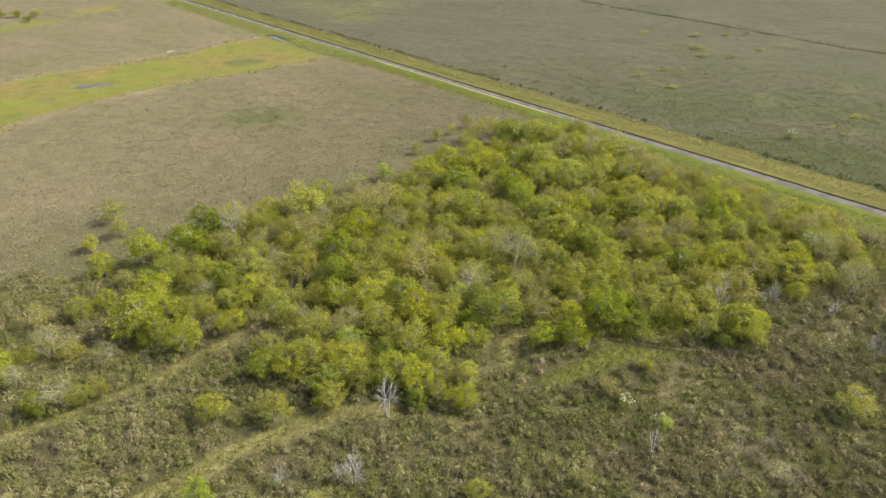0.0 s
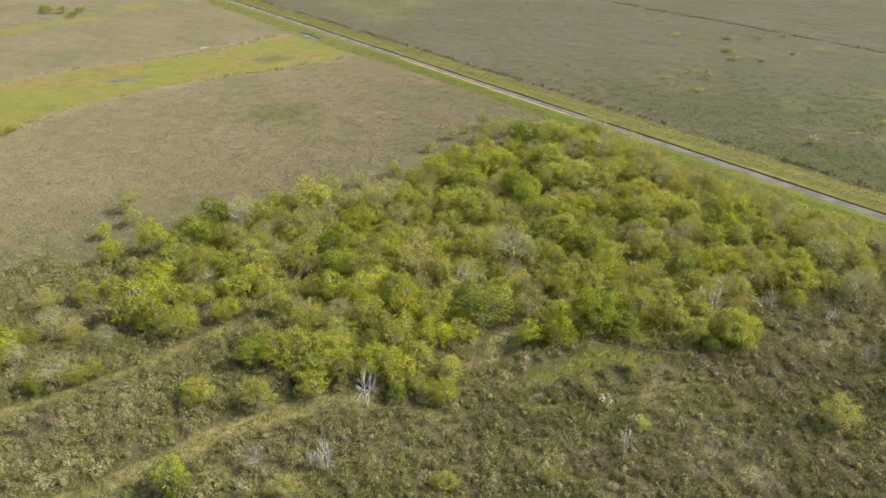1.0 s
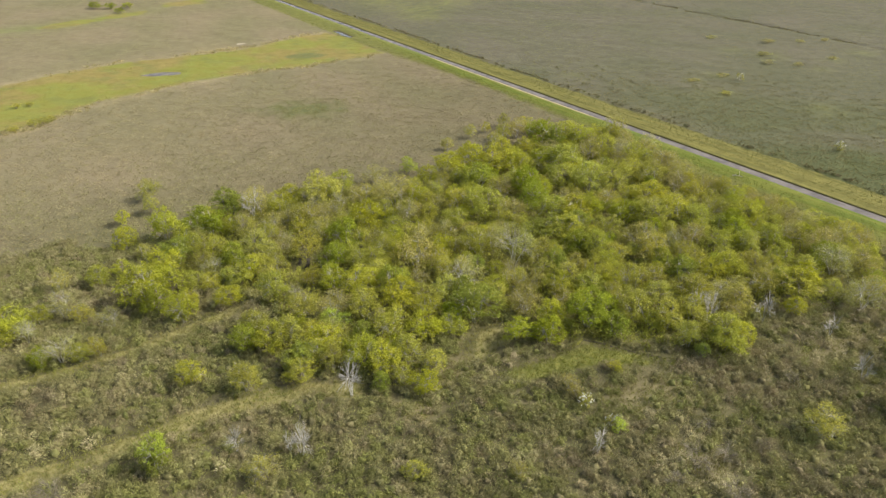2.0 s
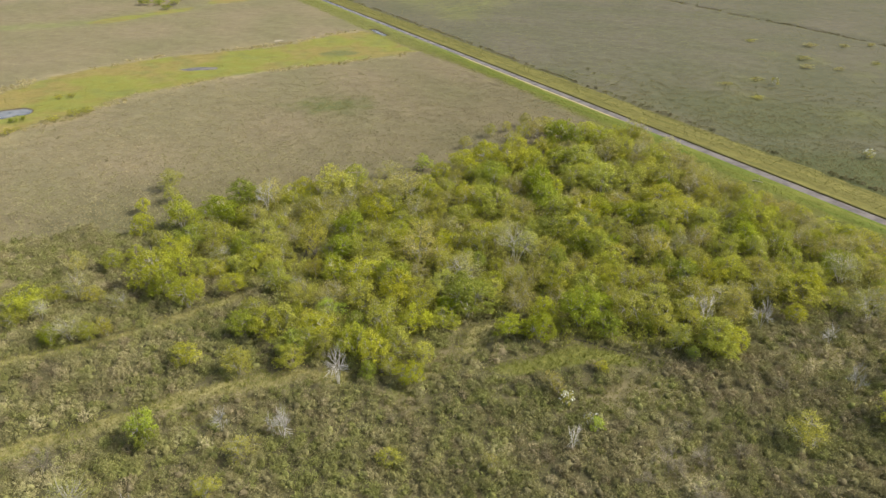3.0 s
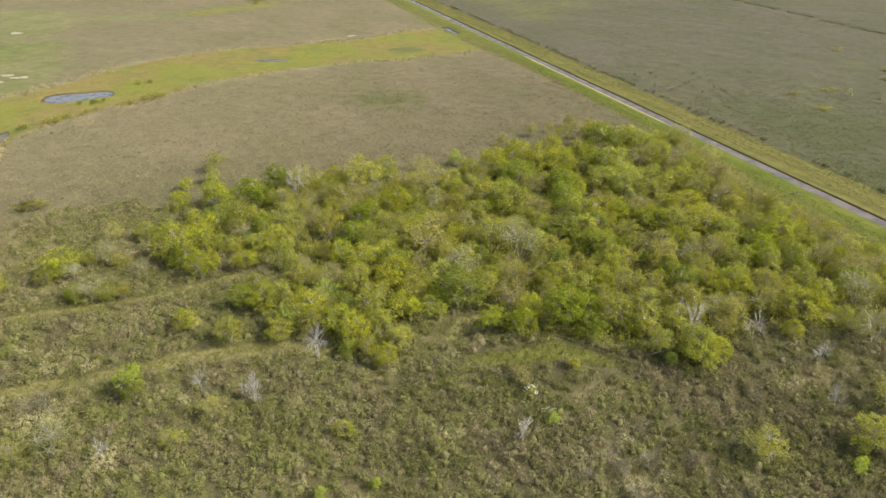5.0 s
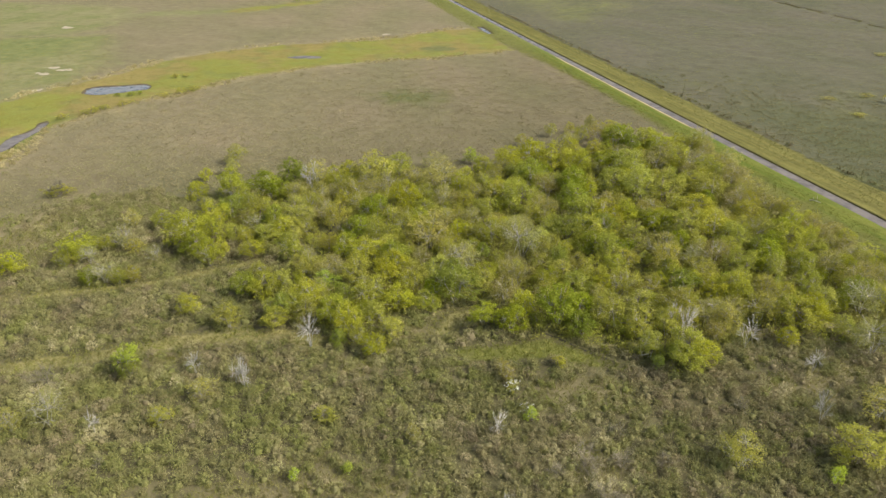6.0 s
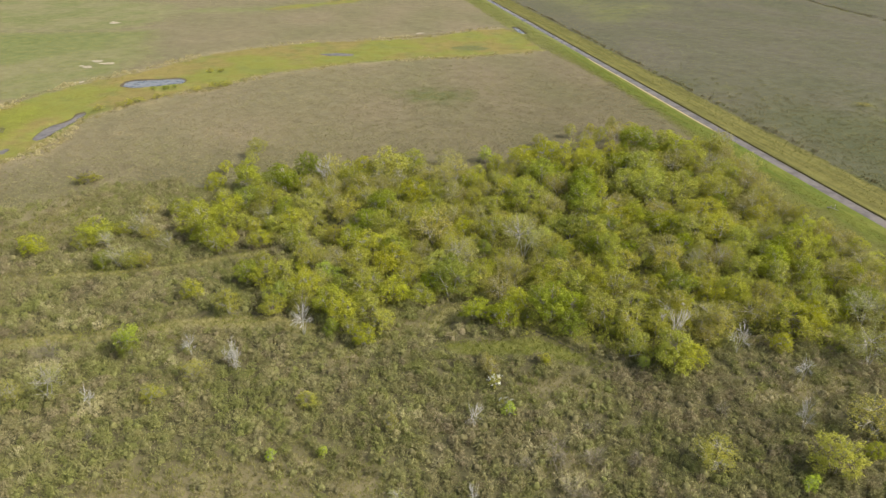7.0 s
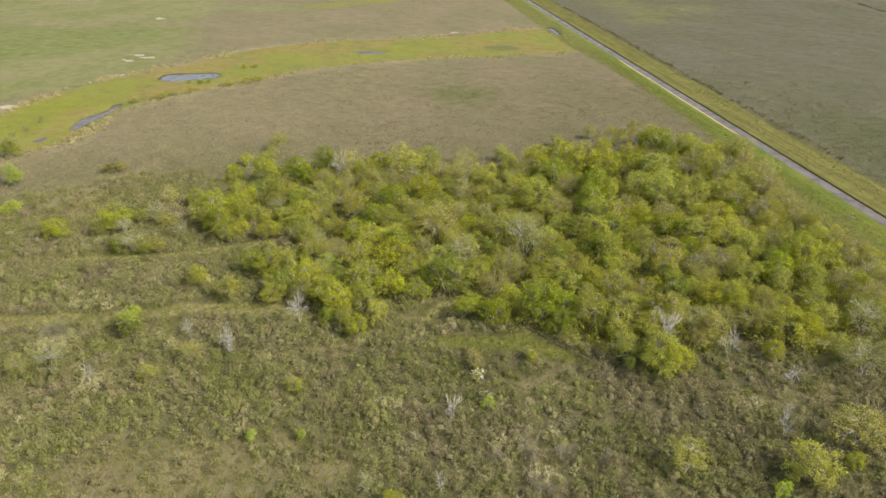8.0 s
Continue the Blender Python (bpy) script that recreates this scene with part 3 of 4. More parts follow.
OLIVE_B = [
    (-22.8, 95.9, 1.8), (25, 98.7, 1.7), (0.7, 106.4, 1.9), (42.6, 107.9, 1.8), (40.5, 115.2, 1.6), (39.5, 121.7, 1.5), (11, 135.9, 1.8), (-1, 146, 1.2), (6.2, 143.9, 1.5), (9.9, 153.4, 1.3), (4.7, 137.6, 1.6), (14.4, 147.5, 1.6), (2, 150.5, 1),
    (12.2, 150.4, 1.3), (5.7, 154.8, 1.1), (-53.5, 103.5, 1.5), (-50.5, 98.6, 1.2), (-5, 137, 1),
]
OLIVE = OLIVE_A + OLIVE_B
LIME = [
    (4.9, 37.7, 0.6), (9.2, 40.3, 0.6), (22.7, 54.5, 0.7), (-69.3, 56.2, 1.5), (51.1, 57.4, 0.8), (-82.3, 63.6, 1.6), (33.5, 68.3, 0.8),
    (-10.9, 68.4, 1.2), (-10.8, 122.2, 1.35),
]
BARE = [
    (-17.3, 34.9, 0.8), (24.6, 41.7, 0.6), (-14.6, 46.7, 0.9), (-8.1, 47, 1.2), (-9.4, 47.3, 0.7), (20.3, 50.9, 0.8), (-5.6, 56.5, 1.55), (50.2, 66.1, 1.1),
    (49.7, 74.7, 0.9), (35.5, 75.8, 1.4), (34, 76.7, 1.4), (42.4, 77, 1.2), (-32.5, 98.2, 1.9),
]
BARE_LOW = [
    (-13.3, 31.7, 0.6), (-28.5, 38.5, 1.7), (-10.8, 43.1, 1), (32.2, 47, 1.4), (-8.3, 47.1, 0.7), (27.2, 47.8, 0.9), (29.4, 50.5, 1.6), (32.5, 51.6, 1.2),
    (36.4, 53.5, 0.9), (31.3, 56.1, 0.9), (42.6, 65, 0.9),
]


KINDS = {
    "yellow": ("tree", "small tree with fresh yellow-green spring leaves", dict(twigs=1, wood=0.6)),
    "green": ("tree", "small tree with a dense deep green crown", dict(leaves=29)),
    "tan": ("tree", "budding small tree with thin tan-green leaves", dict(leaves=18, leaf=(0.055, 0.115), spread=0.18, twigs=1, wood=0.65)),
    "pale": ("tree", "half-bare small tree with pale branches and few leaves", dict(leaves=13, leaf=(0.05, 0.105), spread=0.18, twigs=1, wood=0.75)),
    "olive": ("tree", "small tree with an open olive-green crown", dict(leaves=21, leaf=(0.06, 0.125), twigs=1, wood=0.65)),
    "lime": ("shrub", "bright lime-green young shrub in full leaf", dict(leaves=26, leaf=(0.06, 0.12), lobes=6)),
}
PLACES = {
    "yellow": YELLOW_GREEN,
    "green": DEEP_GREEN,
    "tan": TAN_BUDDING,
    "pale": PALE_SPARSE,
    "olive": OLIVE,
    "lime": LIME,
}
rng = np.random.RandomState(11)
taken = [(x, y, r) for spots in PLACES.values() for x, y, r in spots]
# Lower trees between the tall ones, inside the grove.
fill = []
for _ in range(6000):
    x, y = rng.uniform(-42, 68), rng.uniform(58, 148)
    r = rng.uniform(0.8, 1.55)
    if poly_inside(np.array([x]), np.array([y]), GROVE)[0] < 0.8 or poly_inside(np.array([x]), np.array([y]), CLEARING)[0] > -1.5:
        continue
    if min(line_far(np.array([x]), np.array([y]), line)[0] for line in (*RUTS_AND_SHADE, TRAIL)) < r + 0.3:
        continue
    if all((x - a) ** 2 + (y - b) ** 2 > (0.64 * (r + c)) ** 2 for a, b, c in taken):
        taken.append((x, y, r))
        west = x < -10 + 0.2 * (y - 60)
        fill.append((x, y, r, rng.choice(["yellow", "green", "olive", "tan", "pale"], p=[0.42, 0.0, 0.3, 0.24, 0.04] if canal_uv(x, y)[1] > -20 else [0.4, 0.0, 0.24, 0.26, 0.1] if west else [0.48, 0.22, 0.2, 0.1, 0.0])))
        if len(fill) >= 300:
            break


def drop_stock(stock):
    for root in stock:
        for o in (*root.children_recursive, root):
            bpy.data.objects.remove(o)


for kind, (thing, label, shape) in KINDS.items():
    stock = [tree_kind(kind, 100 + 7 * i + len(kind) * 31, thing, label, thing, PALE_BARK if kind in ("pale", "tan") or i % 2 == 0 else BARK, "trees of the grove", **shape) for i in range(5)]
    for i, (x, y, r) in enumerate(PLACES[kind]):
        plant(stock[i % 5], x, y, r, rng.uniform(0, 6.28), rng.uniform(0.92, 1.2) * (0.78 if y < 60 else 1.0), 1.0 if y < 60 else rng.uniform(1.05, 1.35))  # broader and lower in the open scrub
    young = [(x, y, r) for x, y, r, k in fill if k == kind]
    if young:
        for root in stock:
            root.name = "sapling"
            tagged(root, label.replace("small tree", "low sapling between taller trees,"), "sapling", "saplings of the grove")
        for i, (x, y, r) in enumerate(young):
            plant(stock[i % 5], x, y, r, rng.uniform(0, 6.28), rng.uniform(0.85, 1.2), rng.uniform(1.0, 1.25))
    drop_stock(stock)
stock = [tree_kind("pale", 300 + i, "bare_tree", "leafless dead tree with pale grey branches", "dead tree", DEAD_WOOD, "dead trees", leaves=0, clumps=36, twigs=7, stems=4, wood=0.85, vase=0.3) for i in range(4)]
for i, (x, y, r) in enumerate(BARE):
    plant(stock[i % 4], x, y, 0.78 * r, rng.uniform(0, 6.28), 1.75)
drop_stock(stock)
stock = [tree_kind("pale", 330 + i, "bare_shrub", "low tangle of bare grey-tan twigs in the scrub", "shrub", TWIGS, "bare shrubs", leaves=0, clumps=60, twigs=9, stems=6, wood=0.5) for i in range(3)]
for i, (x, y, r) in enumerate(BARE_LOW + [(-72.6, 77.6, 2.2), (-105.1, 75.8, 1.6), (-115.6, 89.5, 0.9), (-112.7, 83.7, 0.9), (-112, 80.3, 0.8)]):
    plant(stock[i % 3], x, y, r, rng.uniform(0, 6.28), 0.62)
drop_stock(stock)
root = tree_kind("green", 411, "tree", "leaning green tree with a bright lime top", "tree", PALE_BARK, "trees of the grove", top="lime", leaves=34, clumps=120, twigs=1, wood=0.8)
plant(root, -21.1, 43.4, 1.55, 0.7, 1.1)
drop_stock([root])


FAR_SHRUBS = [(75.7, 270, 1.8), (94, 264, 2.2), (86.1, 241.8, 2.2), (84.7, 230, 2.0), (105.2, 266.6, 1.8), (93.2, 228.3, 1.6), (106.7, 239, 1.5), (115, 270, 1.7), (66.3, 210, 1.7),
              (56.9, 203, 1.5), (62.9, 190, 1.6), (99, 163, 1.5), (101.5, 161.5, 1.2), (89.1, 154.2, 0.9), (89.1, 149.2, 0.9)]
FAR_GREEN = [(-186.8, 306.5, 3.4), (-180, 308, 3.0), (-172.6, 309.4, 2.8), (-169.9, 297.5, 2.4), (-115.6, 132.6, 0.8), (-113.2, 134.8, 1.0), (-112, 137, 0.7)]
EDGE_SHRUBS = [(-72.4, 77.8, 2.0), (-74.6, 79.6, 1.2), (-111.2, 111.6, 1.3), (-109.4, 116.5, 1.2), (-108.6, 118.4, 1.5), (-108.8, 122, 1.2), (-102.1, 141.5, 1.6), (-100.8, 143.4, 1.5), (-100.2, 145, 1.3), (-107.4, 129, 0.8),
               (-115.6, 154.2, 1.1), (-113.6, 156.6, 1.0), (-106.8, 126, 1.3), (-104, 137, 1.2)]
FLOWERING = [(19.5, 58.1, 0.75), (21.9, 55.4, 0.6), (70.6, 206.5, 1.0), (76.4, 147.2, 1.0)]
stock = [tree_kind("tan", 500 + i, "shrub", "yellow-green shrub alone in the brown marsh", "shrub", BARK, "far shrubs", leaves=16, clumps=60, leaf=(0.1, 0.2), spread=0.3) for i in range(3)]
for i, (x, y, r) in enumerate(FAR_SHRUBS):
    plant(stock[i % 3], x, y, 0.9 * r, rng.uniform(0, 6.28), 0.3)
drop_stock(stock)
stock = [tree_kind("green", 520 + i, "shrub", "low spreading green shrub beside wet meadow", "shrub", BARK, "low green shrubs", leaves=30, clumps=50, leaf=(0.1, 0.2)) for i in range(2)]
for i, (x, y, r) in enumerate(FAR_GREEN):
    plant(stock[i % 2], x, y, r, rng.uniform(0, 6.28), 0.42)
drop_stock(stock)
stock = [tree_kind("olive", 530 + i, "shrub", "low grey-olive shrub along the wet meadow", "shrub", BARK, "shrubs along the meadow", leaves=22, clumps=46, leaf=(0.1, 0.2)) for i in range(2)]
for i, (x, y, r) in enumerate(EDGE_SHRUBS):
    plant(stock[i % 2], x, y, r, rng.uniform(0, 6.28), 0.45)
drop_stock(stock)
for i, (x, y, r) in enumerate(FLOWERING):
    root = tree_kind("olive", 540 + i, "flowering_shrub", "small shrub covered in white blossom among the scrub", "shrub", BARK, "flowering shrubs", leaves=22, clumps=44, leaf=(0.1, 0.2))
    v, q = tree_shape(560 + i, leaves=11, clumps=34, leaf=(0.1, 0.18), spread=0.12)[1:]
    part("blossom", mesh_of("blossom", v + np.array([0, 0, 0.1]), q, BLOSSOM), root, "white blossom clusters")
    plant(root, x, y, r, 1.7 * i, 0.8)
    drop_stock([root])


# ---- ground, canal and ponds ----
def ground_sheet():
    far = np.array([320, 380, 480, 650, 950, 1500, 2600, 4600.0])
    us = np.concatenate([-far[::-1], np.arange(-300, 301, 1.6), far])
    near = np.concatenate([np.arange(-300, -12, 1.6), np.arange(-12, -4, 0.8), np.arange(-4, 4, 0.25), np.arange(4, 12, 0.8), np.arange(12, 262, 1.8)])
    vs = np.concatenate([-far[::-1], near, far[1:]])
    gu, gv = np.meshgrid(us, vs, indexing="ij")
    px = (CANAL_AT[0] + gu * CANAL_DIR[0] + gv * CANAL_NOR[0]).ravel()
    py = (CANAL_AT[1] + gu * CANAL_DIR[1] + gv * CANAL_NOR[1]).ravel()
    u, v = gu.ravel(), gv.ravel()
    pz = height(px, py)
    n = len(vs)
    i, j = np.meshgrid(np.arange(len(us) - 1), np.arange(n - 1), indexing="ij")
    a = (i * n + j).ravel()
    quads = np.stack([a, a + n, a + n + 1, a + 1], 1)
    # soft base colour of what grows there
    tone = np.clip(0.5 + 0.5 * waves(px, py, 40, 21), 0, 1)[:, None]
    spot = np.clip(0.5 + 0.6 * waves(px, py, 7, 22), 0, 1)[:, None]
    marsh = (1 - tone) * np.array([0.172, 0.141, 0.082]) + tone * np.array([0.143, 0.128, 0.066])
    across = (1 - tone) * np.array([0.112, 0.1, 0.067]) + tone * np.array([0.092, 0.09, 0.052])
    close = (1 - spot) * np.array([0.075, 0.069, 0.032]) + spot * np.array([0.115, 0.101, 0.048])
    marsh = marsh * (1.07 - 0.24 * np.clip((px + 75) / 75, 0, 1))[:, None]
    dist = np.hypot(px - 15, py)
    k = np.clip((dist - 78) / 60, 0, 1)[:, None]
    cover = close * (1 - k) + marsh * k
    g = np.clip(poly_inside(px, py, GROVE) / 3 + 0.6, 0, 1)[:, None]
    cover = cover * (1 - g) + np.array([0.13, 0.12, 0.04]) * g
    greener = (np.clip((60 - u) / 110, 0, 1) * np.clip((150 - v) / 120, 0, 1) * np.clip(0.75 + 0.5 * waves(px, py, 30, 33), 0, 1))[:, None]
    across = across * (1 - greener) + np.array([0.072, 0.08, 0.032]) * greener
    for x, y, r in GREEN_SPOTS:
        w = (0.7 if r > 8 else 0.4) * (np.exp(-((px - x) ** 2 + (py - y) ** 2) / (r * r)) * np.clip(0.7 + 0.6 * waves(px, py, 6, 34), 0, 1))[:, None]
        across = across * (1 - w) + np.array([0.16, 0.165, 0.05]) * w
    cover = np.where(v[:, None] > 0, across, cover)
    for x, y, r in TAN_GRASS:
        w = 0.8 * np.exp(-((px - x) ** 2 + (py - y) ** 2) / (r * r))[:, None]
        cover = cover * (1 - w) + np.array([0.21, 0.175, 0.09]) * w
    w = np.clip(poly_inside(px, py, PATCH) / 6 + 0.3 + 0.7 * waves(px, py, 5, 25), 0, 1)[:, None]
    cover = cover * (1 - w) + np.array([0.095, 0.1, 0.038]) * w
    out = np.minimum(poly_inside(px, py, MEADOW), 0) + 1.5 * waves(px, py, 11, 26)
    w = 0.7 * np.exp(-(out / 3.5) ** 2)[:, None] * np.clip(0.6 + 0.7 * waves(px, py, 25, 27), 0, 1)[:, None] * (v < -14)[:, None]
    cover = cover * (1 - w) + np.array([0.26, 0.215, 0.125]) * w
    pale = np.full(px.shape, -9.0)
    for x, y, r in PALE:
        pale = np.maximum(pale, r * 0.62 - np.hypot((px - x), (py - y) * 1.3))
    strip = 0.5 - np.abs(v + WATER_HALF + 0.62) - 0.3 * np.clip(np.abs(u - 38) / 8 - 4, 0, 9) + 0.12 * waves(u, v * 0 + 3, 14, 29)
    meadow = np.maximum(poly_inside(px, py, MEADOW), np.where(px > -182, poly_inside(px, py, BAND) - 1.5 + 5 * waves(px, py, 25, 24), -9))
    track = np.maximum(0.75 - line_far(px, py, TRACK_WEST), 1.15 - line_far(px, py, TRACK_SOUTH)) + 0.3 * waves(px, py, 4, 28)
    track = np.maximum(track, poly_inside(px, py, CLEARING) - 0.5)
    # dark strip along the far water's edge: the bank's shade, put into the colour
    soil = np.where((v > 0) & (v < 4), 0.13 - np.abs(v - WATER_HALF - 0.15), -2.0)
    soil = np.maximum(soil, 0.6 - line_far(px, py, FAR_DITCH))
    # dark soil in the hollows; the pond's wider rim paints the bank's dark reflection
    for w in WATERS:
        soil = np.maximum(soil, poly_inside(px, py, w) + (0.8 if w is POND else 0.35))
    me = mesh_of("ground", np.stack([px, py, pz], 1), quads, GROUND, cover=cover, field=np.maximum(np.maximum(poly_inside(px, py, FIELD), poly_inside(px, py, FAR_FIELD)), poly_inside(px, py, BAND) - 1 + 5 * waves(px, py, 25, 24)), pasture=np.maximum(poly_inside(px, py, PASTURE), poly_inside(px, py, LUSH)), meadow=meadow, track=track, pale=pale, sand=strip, soil=soil, canal_u=u, canal_v=v, lane=poly_inside(px, py, LANE), oval=poly_inside(px, py, OVAL),
                 bank=np.where(v > 0, 10.0 - v, -3.0), verge=np.where(v < 0, verge_depth(u) + v, -3.0))
    me.polygons.foreach_set("use_smooth", np.ones(len(quads), bool))
    return tagged(new("ground", me), "marshy flat ground with scrub, grass and bare soil", "ground", kind="structure")


ground_sheet()


def water_sheet(name, outline, z, label, mat=WATER):
    bm = bmesh.new()
    bm.faces.new([bm.verts.new((x, y, z)) for x, y in outline])
    bmesh.ops.triangulate(bm, faces=bm.faces[:])
    me = bpy.data.meshes.new(name)
    bm.to_mesh(me)
    bm.free()
    me.materials.append(mat)
    return tagged(new(name, me), label, "water", kind="structure")


ends = [CANAL_AT + CANAL_DIR * a + CANAL_NOR * b for a, b in ((-500, -3), (-500, 3), (500, 3), (500, -3))]
water_sheet("water_canal", ends, -0.2, "narrow straight canal of grey muddy water", CANAL_WATER)


def grown(outline, by):
    c = np.mean(outline, 0)
    return [tuple(c + (np.array(p) - c) * (1 + by / np.linalg.norm(np.array(p) - c))) for p in outline]


for name, outline, label in (("water_pond", POND, "small pond of pale grey water in the meadow"), ("water_pool", POOL, "long dark pool in the meadow"),
                             ("water_pool_small", POOL_B, "small dark pool in the meadow"), ("water_pool_edge", POOL_C, "small dark pool in the meadow"),
                             ("water_puddle", PUDDLE, "narrow puddle beside the canal"), ("water_wet_spot", WET, "shallow dark wet spot in the meadow")):
    water_sheet(name, grown(outline, 0.4), -0.42, label, CANAL_WATER if "pool" in name or "wet" in name else WATER)


def ribbon(name, line, wide, mat, label, seed):
    """A line over the ground, worn or painted as shade, a few centimetres above it, with uneven edges."""
    r = np.random.RandomState(seed)
    pts = np.concatenate([np.array(a) + (np.array(b) - np.array(a)) * np.arange(0, 1, 0.1)[:, None] for a, b in zip(line, line[1:])])
    d = unit(np.gradient(pts, axis=0))
    side = np.stack([d[:, 1], -d[:, 0]], 1)
    wl, wr = (wide * r.uniform(0.3, 0.7, (2, len(pts), 1)))
    left, right = pts + side * wl, pts - side * wr
    xy = np.stack([left, right], 1).reshape(-1, 2)
    v = np.column_stack([xy, height(xy[:, 0], xy[:, 1]) + 0.05])
    i = np.arange(len(pts) - 1) * 2
    me = mesh_of(name, v, np.stack([i, i + 1, i + 3, i + 2], 1), mat)
    return tagged(new(name, me), label, "track", kind="structure")


MUD_AND_SHADE = bark("mud_and_shade", (0.025, 0.022, 0.016), (0.06, 0.05, 0.034))
DRY = bark("dry_soil", (0.13, 0.11, 0.055), (0.24, 0.2, 0.12))
# Two wet ruts; the third strip also paints the shade under the trees' edge.
for i, line in enumerate(RUTS_AND_SHADE):
    ribbon("wheel_rut", line, 0.5 if i < 2 else 0.26, MUD_AND_SHADE, "dark strip between the trees, for wet wheel ruts and painted tree-edge shade", 90 + i)
ribbon("trail", TRAIL, 0.32, DRY, "narrow dry tan trail along the edge of the grove", 95)


def fallen_log(line, thick, seed):
    r = np.random.RandomState(seed)
    pts = np.array([(x, y, float(height(np.array([x]), np.array([y]))[0]) + z) for x, y, z in line])
    root = tagged(new("fallen_log"), "fallen pale dead trunk lying in the grass", "log", "fallen logs")
    part("trunk", mesh_of("trunk", *tubes([(pts, np.linspace(thick, 0.4 * thick, len(pts)))], 6), PALE_BARK), root)
    for k in range(4):
        p = pts[1 + k % (len(pts) - 1)]
        e = p + np.array([r.uniform(-0.7, 0.7), r.uniform(-0.7, 0.7), r.uniform(0.2, 0.8)])
        part("branch", mesh_of("branch", *tubes([([p, 0.5 * (p + e) + (0, 0, 0.08), e], [0.4 * thick, 0.3 * thick, 0.12 * thick])], 4), PALE_BARK), root)


fallen_log([(40.4, 82.2, 0.15), (41.3, 82.0, 0.5), (42.2, 81.6, 0.45), (42.9, 81.1, 0.15)], 0.14, 1)
fallen_log([(30.6, 69.8, 0.1), (31.4, 70.3, 0.25), (32.2, 70.9, 0.35), (32.9, 71.4, 0.3)], 0.11, 2)


fallen_log([(50.8, 129.1, 0.06), (51.3, 129.0, 0.16), (51.9, 128.7, 0.14), (52.5, 128.4, 0.08)], 0.1, 3)


# ---- scrub, marsh and grass ----
def scattered(step, box, seed, keep):
    """Uneven places about a step apart inside the box (x0, y0, x1, y1), where keep(x, y) is true."""
    r = np.random.RandomState(seed)
    gx, gy = np.meshgrid(np.arange(box[0], box[2], step), np.arange(box[1], box[3], step))
    x = (gx + r.uniform(-0.5, 0.5, gx.shape) * step).ravel()
    y = (gy + r.uniform(-0.5, 0.5, gy.shape) * step).ravel()
    ok = keep(x, y)
    return x[ok], y[ok]


def open_cover(x, y):
    """Where scrub grows: away from water, mown grass, meadow and tracks."""
    u, v = canal_uv(x, y)
    wob = waves(x, y, 5, 31)
    ok = (v < -verge_depth(u) - 0.3 + wob * 1.0) | (v > 10.2 + wob * 0.7)
    ok &= poly_inside(x, y, MEADOW) + 1.5 * wob < 0
    ok &= poly_inside(x, y, FIELD) + 3 * wob < 2
    ok &= poly_inside(x, y, BAND) < 0
    ok &= (line_far(x, y, TRACK_WEST) > 1.2 + 0.5 * wob) & (line_far(x, y, TRACK_SOUTH) > 1.65 + 0.6 * wob)
    ok &= (poly_inside(x, y, CLEARING) < -0.6) & (poly_inside(x, y, LANE) < -0.6)
    ok &= line_far(x, y, FAR_DITCH) > 1.0
    for line in (*RUTS_AND_SHADE, TRAIL):
        ok &= line_far(x, y, line) > 0.7
    for px, py, r in PALE:
        ok &= np.hypot(x - px, (y - py) * 1.3) > r
    return ok


